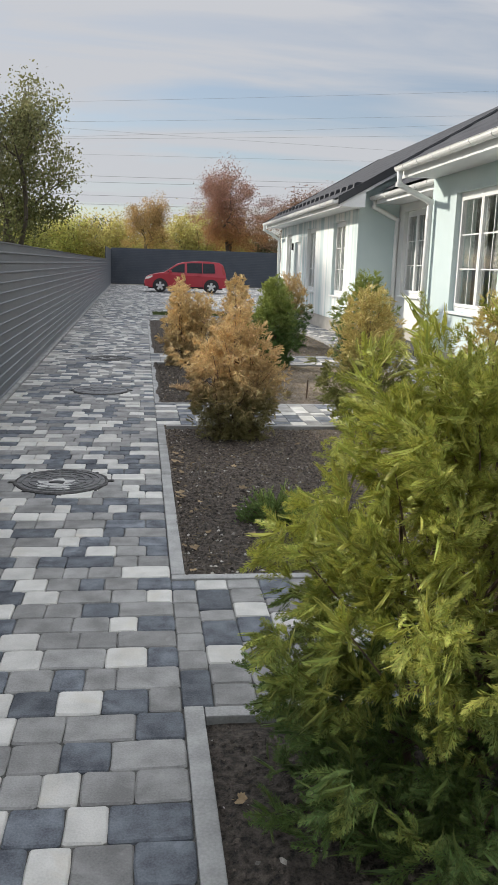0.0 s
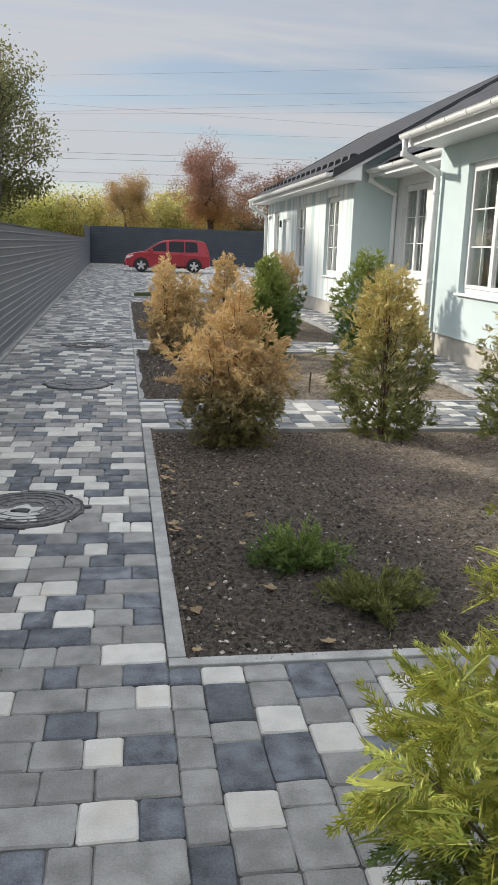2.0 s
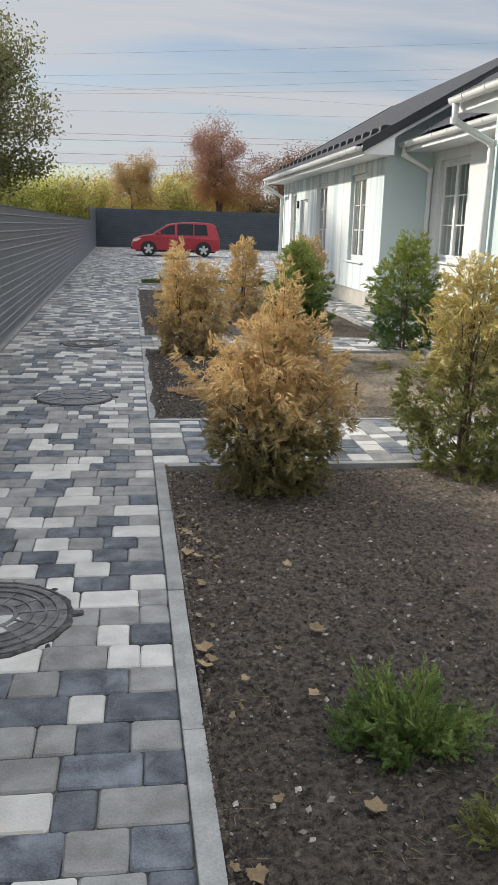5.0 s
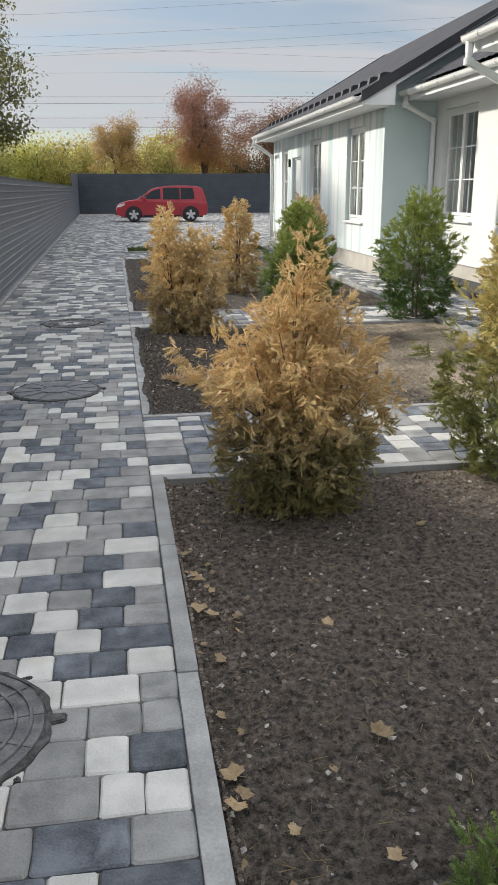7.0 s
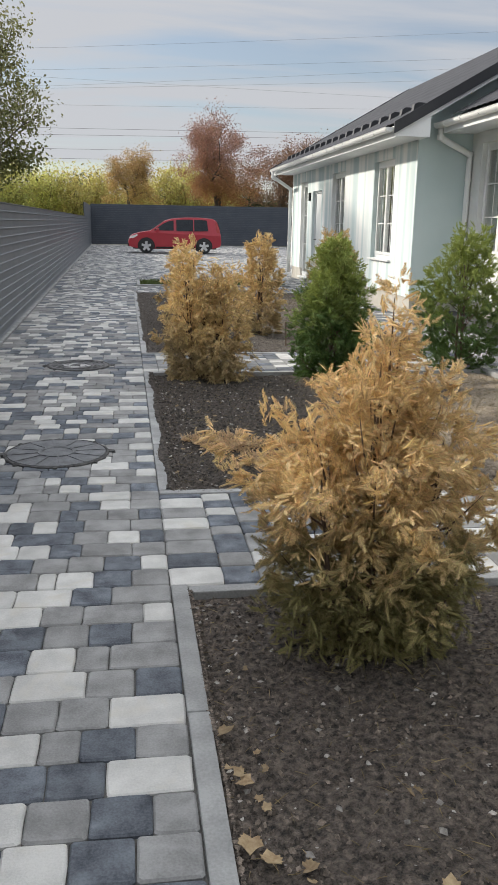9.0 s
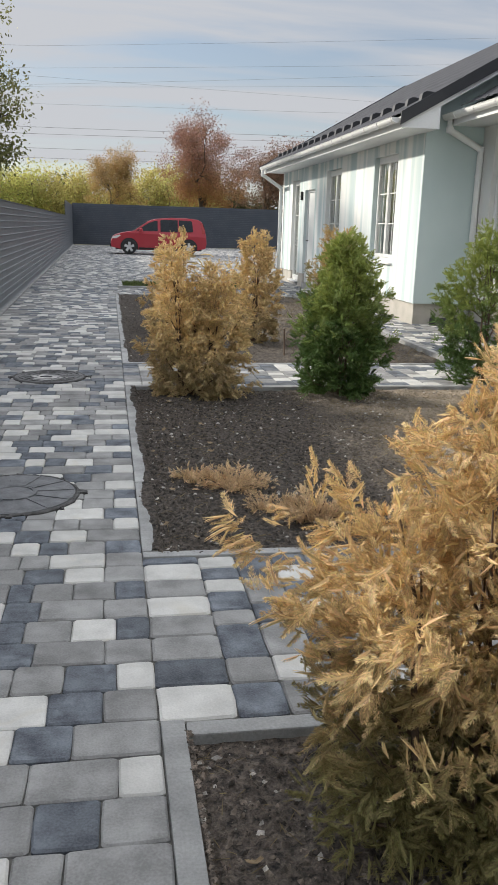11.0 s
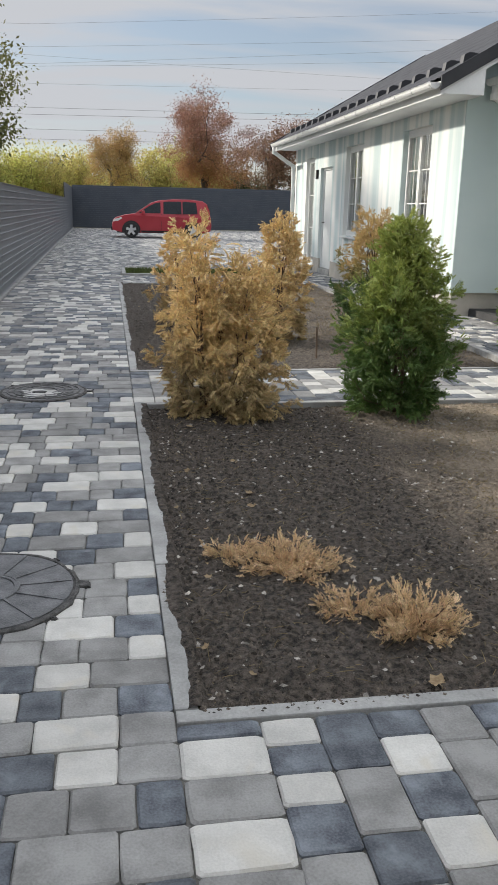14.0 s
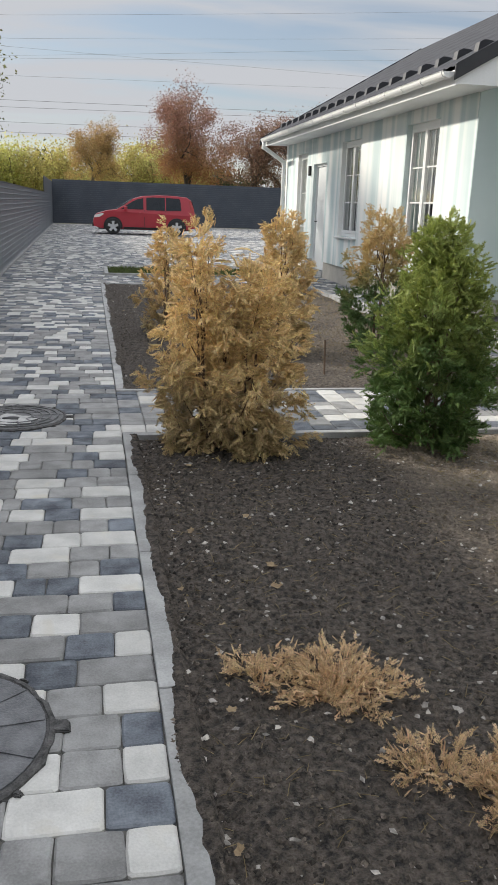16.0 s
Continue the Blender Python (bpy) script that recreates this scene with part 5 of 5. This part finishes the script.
def tree(at, h, mat, label, leaves, leaf, seed, spread=0.6, lean=(0, 0), scatter=0.35, depth=4, trunk=0.3, width=1.0, stems=1, name="tree", group=""):
    rnd = random.Random(seed)
    t = thing(name, at, label, "tree" if name == "tree" else "bush", group)
    bm, tips = bmesh.new(), []
    for k in range(stems):
        a = 6.28 * k / stems + seed
        tl = 0.15 if stems == 1 else 0.35
        grow(bm, Vector((0.15 * (stems > 1) * math.cos(a), 0.15 * (stems > 1) * math.sin(a), -0.2)), Vector((lean[0] + tl * math.cos(a), lean[1] + tl * math.sin(a), 1)).normalized(), h * trunk, h * 0.022 / stems ** 0.5, depth, tips, rnd, spread)
    crown = width
    top = max(q.z for q in tips)
    k = h / top
    far = np.percentile([math.hypot(q.x, q.y) for q in tips], 93)
    width = width / far / k
    for v in bm.verts:
        w = 1 + (width - 1) * min(1, max(0, v.co.z * k / h) * 4)
        v.co = Vector((v.co.x * k * w, v.co.y * k * w, v.co.z * k))
    part("trunk", bm, M_BARK, t, local=True, smooth=True)
    T = np.array([(q.x * k * width, q.y * k * width, q.z * k) for q in tips])
    T = T[T[:, 2] > h * 0.16]
    c = T[rng.integers(0, len(T), leaves)] + rng.normal(0, scatter, (leaves, 3))
    full = int(leaves * 0.5)
    lump = rng.normal(size=(int(34 + h * 5), 3)); lump /= np.linalg.norm(lump, axis=1, keepdims=True)
    lump *= (0.55 + 0.45 * rng.random((len(lump), 1)))
    lump = lump * np.array([crown, crown, h * 0.36]) + np.array([0, 0, h * 0.60])
    c[:full] = lump[rng.integers(0, len(lump), full)] + rng.normal(0, 0.10, (full, 3)) * np.array([crown, crown, h * 0.3])
    c[:, 2] = np.maximum(c[:, 2], 0.3)
    a = rng.normal(size=(leaves, 3)); a /= np.linalg.norm(a, axis=1, keepdims=True)
    b_ = np.cross(a, rng.normal(size=(leaves, 3))); b_ /= np.linalg.norm(b_, axis=1, keepdims=True)
    s = (leaf * rng.uniform(0.6, 1.3, leaves))[:, None]
    W = np.stack([c - a * s, c + b_ * s * 0.5, c + a * s, c - b_ * s * 0.5], 1)
    F = np.arange(leaves * 4).reshape(-1, 4)
    part("crown", None, None, t, local=True, data=arrays("crown", W.reshape(-1, 3), F, mat))
    return t


LF_GREY = foliage("leaves_willow", (0.14, 0.152, 0.055), (0.225, 0.225, 0.10), 1, 8, 0.4, 0.3)
LF_BROWN = foliage("leaves_brown", (0.42, 0.31, 0.10), (0.45, 0.31, 0.13), 1, 7, 0.4, 0.3)
LF_RED = foliage("leaves_red", (0.37, 0.20, 0.075), (0.31, 0.175, 0.125), 2, 9, 0.4, 0.3)
LF_DARK = foliage("leaves_dark", (0.18, 0.12, 0.07), (0.25, 0.15, 0.10), 1, 9, 0.45, 0.3)
LF_YELLOW = foliage("leaves_yellow", (0.40, 0.39, 0.12), (0.52, 0.47, 0.17), 0, 6, 0.35, 0.45)
LF_LIME = foliage("leaves_lime", (0.38, 0.42, 0.12), (0.54, 0.53, 0.17), 0, 6, 0.35, 0.45)
LF_FAR = foliage("leaves_far", (0.05, 0.075, 0.03), (0.085, 0.10, 0.045), 0, 12, 0.35, 0.25)

tree((-5.08, 30, -0.14), 7.3, LF_GREY, "large grey-green deciduous tree behind the fence", 27000, 0.060, 21, 0.9, (0.05, 0), 0.28, 4, 0.24, 2.35)
tree((-0.5, 76, -0.14), 7.5, LF_BROWN, "golden-brown autumn tree behind the back fence", 22000, 0.062, 4, 0.9, (0, 0), 0.30, 4, 0.24, 2.1)
tree((8.0, 80, -0.14), 10.3, LF_RED, "red-brown autumn tree behind the back fence", 42000, 0.072, 5, 0.95, (0, 0), 0.50, 4, 0.22, 4.2)
for k, (x, y, h) in enumerate(((13.0, 84, 8.8), (17.0, 86, 9.4), (22, 82, 9.5), (26.5, 80, 9.0))):
    tree((x, y, -0.14), h, LF_DARK, "dark brown autumn tree behind the back fence", 12000, 0.09, 31 + k, 0.9, (0, 0), 0.5, 4, 0.22, 3.2, group="dark trees")
for k, (x, y, h, m) in enumerate(((-15, 92, 6.4, LF_LIME), (-11.8, 88, 6.6, LF_LIME), (-9.0, 91, 6.0, LF_LIME), (-6.2, 92, 5.8, LF_YELLOW), (-3.4, 95, 6.0, LF_YELLOW), (0.8, 96, 5.2, LF_YELLOW), (3.6, 93, 6.6, LF_YELLOW), (6.0, 97, 7.0, LF_LIME), (10, 98, 6.0, LF_YELLOW), (-19, 90, 7, LF_LIME))):
    tree((x, y, -0.14), h * 1.1, m, "yellowing leafy bush behind the back fence" if m is LF_YELLOW else "yellow-green leafy bush behind the back fence", 6000, 0.135, 50 + k, 0.9, (0, 0), 0.55, 3, 0.26, 2.2, 4, "bush", "bushes behind the yard")
for k in range(14):
    x = -46 + k * 7.5
    tree((x, 165 + 8 * math.sin(k * 2.1), -0.14), 7.2 + 1.4 * math.sin(k * 1.7), LF_FAR, "distant green tree beyond the open field", 2400, 0.40, 80 + k, 0.9, (0, 0), 0.9, 3, 0.26, 4.2, 2, group="distant trees")

# ---- overhead wires ----
def wire(y, za, zb, sag, r=0.026):
    bm = bmesh.new()
    pts = []
    for k in range(25):
        u = k / 24
        x = -130 + 260 * u
        pts.append((x, y, za + (zb - za) * (x + 12) / 62 * (1 if x > -12 else 0.3) + sag * ((x - 20) / 60) ** 2))
    tube(bm, pts, r, 5, False)
    tagged(part("overhead_wire", bm, M_WIRE), "thin dark overhead power line", "power line", "overhead power lines")


for z0, z1, s in ((24.3, 29.0, 0.3), (21.5, 25.5, 0.3), (19.1, 22.6, 0.3), (19.4, 24.2, 0.3), (17.0, 18.4, 0.2), (20.6, 19.6, 0.2)):
    wire(130, z0, z1, s, 0.012)
for z0, z1, s in ((14.0, 14.9, 0.2), (13.1, 14.2, 0.2), (11.2, 12.0, 0.2), (9.9, 10.6, 0.2)):
    wire(130.5, z0, z1, s, 0.021)


# ---- block paving ----
random.seed(77)
WIDTHS = (0.226, 0.151, 0.112)


def block_outline(w, d, rnd, g=0.0020):
    """Outline of a tumbled block with its corners worn off, about its middle."""
    x, y, c = w / 2 - g, d / 2 - g, 0.0075
    j = lambda: rnd.uniform(-0.0022, 0.0022)
    return [(-x + c, -y + j()), (0, -y - 0.001 + j()), (x - c, -y + j()), (x + j(), -y + c), (x + 0.001 + j(), 0), (x + j(), y - c), (x - c, y + j()), (0, y + 0.001 + j()), (-x + c, y + j()), (-x + j(), y - c), (-x - 0.001 + j(), 0), (-x + j(), -y + c)]


def block_geometry(w, d, rnd, tilt=0.0016):
    o = block_outline(w, d, rnd)
    a, b2, h = rnd.uniform(-tilt, tilt) / 0.1, rnd.uniform(-tilt, tilt) / 0.1, rnd.uniform(-0.0018, 0.0018)
    k = 1 - 0.0055 / max(0.05, w / 2)
    kd = 1 - 0.0055 / (d / 2)
    vs = [(x * k, y * kd, a * x + b2 * y + h) for x, y in o] + [(x, y, -0.005 + h) for x, y in o] + [(x, y, -0.016) for x, y in o]
    n = len(o)
    fs = [tuple(range(n))] + [(i + n, (i + 1) % n + n, (i + 1) % n, i) for i in range(n)] + [(i + 2 * n, (i + 1) % n + 2 * n, (i + 1) % n + n, i + n) for i in range(n)]
    return vs, fs


BLOCKS = {}
for wi, w in enumerate(WIDTHS):
    for v in range(4):
        for mi, m in enumerate((M_WHITE, M_GREY, M_SLATE)):
            vs, fs = block_geometry(w, ROW, random.Random(wi * 40 + v))
            BLOCKS[wi, v, mi] = arrays("paver", vs, fs, m)


def tone():
    u = random.random()
    return 0 if u < 0.27 else 1 if u < 0.70 else 2


# tones and widths of some laid courses, from the kerb towards the fence: l light, g grey, s slate; W wide, M middle, N narrow
LAID = """12 sM gM lN|13 sW lN sM|14 gM gM lN gN|15 gW sM gM|16 sM gW gM|17 gN sM lM sM|18 gW gN sN gM|19 sN lM gW lM|20 gW gM gM lM
21 sM lN gM gW|22 gW sM gM|23 lN gM gW lM|24 sM gM sN|25 lW gM gN|26 gM gN sW|27 sN gM lM sN|28 sM gM sM lN|29 gW sN lM
30 sN sW gW|31 gM sM gN gM lM|32 sW lN sW|33 gM sW gM sM|34 lN lN gW lW|35 sM lN gM|36 gN gM gM|37 gN lW lM|38 lM sN sN lN
39 sW lM sM|40 gM sM lM sM|41 gN sM gM lM|42 lW sM sM gM|43 gM sM gN lM|44 lW gM gM sN|45 sM gM lW gM|46 gW gN lM sM|47 gM sM gM sM gN
48 lN gW|49 gW sM|50 gM sM lM|51 lN sM gM|52 gM gW|53 sN lM gM|54 gM gW|55 sN gM gM|56 gM lM sM
57 gM lW gN|58 sM gM sN lN|59 gW lM sM|60 lN gM gN|61 sM lW|62 lN gM|63 sN gM|64 lM gM|65 gW sM lM
66 lN sM gW|67 gW lM sN|68 sN gM gW|69 lW sN sN lM|70 sM gN gM sN|71 gN gM lW|72 lW lM sM|73 sN gN gN gN gN|74 lW sM lM
75 gN gM sW|76 lW gM lM|77 gM gM lW"""
LAID = {int(r.split()[0]): r.split()[1:] for r in LAID.replace("\n", "|").split("|")}
COURSE_K = (0, 12, 16, 20, 25, 28, 32, 36, 40, 44, 48, 52, 56, 60, 64, 68, 72, 78, 149)
COURSE_Y = (0.04, 1.827, 2.43, 3.05, 3.756, 4.195, 4.777, 5.381, 5.957, 6.54, 7.17, 7.785, 8.383, 8.932, 9.491, 10.07, 10.615, 11.456, 21.5)


def courses(x0f, x1f, y0, y1, laid=None):
    """Blocks (x, y, width, depth, kind, tone) laid in courses along x from x0f(y) to x1f(y)."""
    edges = [float(np.interp(k, COURSE_K, COURSE_Y)) for k in range(150)] if laid else list(np.arange(y0, y1 - ROW * 0.5, ROW)) + [y1]
    for row, (y, ye) in enumerate(zip(edges, edges[1:])):
        d = ye - y
        x, end = x0f(y), x1f(y)
        if laid:
            for code in laid.get(row, ()):
                t, wi = "lgs".index(code[0]), "WMN".index(code[1])
                w = WIDTHS[wi] * random.uniform(0.97, 1.03)
                if end - w < x + 0.1:
                    break
                yield end - w / 2, y + d / 2, w, d, wi, t
                end -= w
        last = -1
        while x < end - 0.01:
            wi = random.choice((0, 1, 1, 2))
            w = WIDTHS[wi]
            if end - x - w < 0.07:
                w = end - x if end - x < 0.27 else (end - x) / 2
            t = tone()
            if t == last and random.random() < 0.35:
                t = tone()
            last = t
            yield x + w / 2, y + d / 2, w, d, wi, t
            x += w


def under_cover(x, y):
    return any((x - c[0]) ** 2 + (y - c[1]) ** 2 < (c[2] - 0.09) ** 2 for c in COVERS)


def lay(x, y, w, d, wi, t, parent, turn=0.0):
    me = BLOCKS[wi, random.randrange(4), t]
    ob = new("paver", me)
    ob.parent = parent
    flip = random.choice((0, math.pi))
    ob.matrix_local = Matrix.LocRotScale((x, y, 0), Euler((0, 0, turn + flip)), (w / WIDTHS[wi], d / ROW, 1))


def field(name, pieces, parent, simple):
    """The blocks farther off, joined."""
    V, F, mi = [], [], []
    for x, y, w, d, wi, t in pieces:
        n = len(V)
        if simple:
            a, b2 = w / 2 - 0.005, d / 2 - 0.005
            h = random.uniform(-0.002, 0.002)
            V += [(x - a + 0.006, y - b2 + 0.006, h), (x + a - 0.006, y - b2 + 0.006, h), (x + a - 0.006, y + b2 - 0.006, h), (x - a + 0.006, y + b2 - 0.006, h), (x - a, y - b2, -0.016), (x + a, y - b2, -0.016), (x + a, y + b2, -0.016), (x - a, y + b2, -0.016)]
            fs = [(0, 1, 2, 3), (4, 5, 1, 0), (5, 6, 2, 1), (6, 7, 3, 2), (7, 4, 0, 3)]
        else:
            vs, fs = block_geometry(w, d, random)
            V += [(x + p[0], y + p[1], p[2]) for p in vs]
        F += [tuple(n + i for i in f) for f in fs]
        mi += [t] * len(fs)
    me = arrays(name, V, F, [M_WHITE_F, M_GREY_F, M_SLATE_F])
    me.polygons.foreach_set("material_index", mi)
    tagged(part(name, None, None, parent, data=me), kind="stuff")


main = [p for p in courses(lambda y: fence_x(y) + 0.058, kx, 0.04, COURT_Y, LAID) if not under_cover(p[0], p[1])]
near = [p for p in main if 1.45 < p[1] < 5.05]
for p in near:
    lay(*p, paving)
back = list(courses(lambda y: fence_x(y) + 0.058, kx, -2.99, 0.04)) + list(courses(lambda y: BED_X1 + 0.004, lambda y: WX, -2.99, -0.6))
field("pavers", [p for p in main if not 1.45 < p[1] < 5.05] + back, paving, False)
# tones and lengths of the first columns of two cross paths, from the far bed's kerb; the first figure is the column's width class
COLUMNS = {0: ("N sN gM gM gM gM gM sW", "M lN sW gN sW lM gM gN", "M gN gM lM sW gN gW", "M sW gM lM gM gM gM", "M gM gM lM sM gM lW"),
           1: ("W s- lM gM lM gM gM sM lM", "M lN sN lN sM gN sW gM sM", "M sW gW sM gW lM gM", "M sN lM sM lM gN sM gW", "M gM gW gM sN lM gM", "M sN gM sN gW sM lW")}
SPAN = {"W": 0.219, "M": 0.148, "N": 0.110, "-": 0.062}


def column(plan, x, y0, y1):
    """Blocks of one column of a cross path, from the far kerb towards the near one."""
    y = y1 - 0.004
    for code in plan + ["*"] * 12:
        left = y - y0 - 0.004
        if left < 0.03:
            return
        t = tone() if code == "*" else "lgs".index(code[0])
        d = SPAN[random.choice("WMMN") if code == "*" else code[1]]
        d = left if left - d < 0.045 else d
        yield y - d / 2, d, t
        y -= d


for c, (y0, y1) in enumerate(CROSS):
    cp = thing("pavement", (kx(y0), y0, 0), "cross path of white, grey and slate paving blocks", "pavement", kind="structure")
    x, plans = 0.0, [p.split() for p in COLUMNS.get(c, ())]
    while x < BED_X1 - 0.05:
        plan = plans.pop(0) if plans else ["M"]
        w = {"W": 0.222, "M": 0.148, "N": 0.108}[plan[0]]
        w = min(w, BED_X1 - 0.03 - x)
        for y, d, t in column(plan[1:], x, y0, y1):
            wi = 0 if d > 0.18 else 1 if d > 0.13 else 2
            ob = new("paver", BLOCKS[wi, random.randrange(4), t])
            ob.parent = cp
            ob.matrix_local = Matrix.LocRotScale(Vector((kx(y) + x + w / 2, y, 0)) - cp.location, Euler((0, 0, math.pi / 2)), (d / WIDTHS[wi], w / ROW, 1))
        x += w
field("pavers", list(courses(lambda y: BED_X1 + 0.004, lambda y: WX, -0.6, COURT_Y)) + list(courses(lambda y: WX, lambda y: 5.32, 12.52, 16.98)), paving, True)
lawn_in = lambda x, y: 0.0 < x < 3.5 and 23.0 < y < 24.68
field("pavers", [p for p in courses(lambda y: fence_x(y) + 0.058, lambda y: WX if y < 27 else 15.5, COURT_Y, BACK_Y - 0.05) if not lawn_in(p[0], p[1])], paving, True)
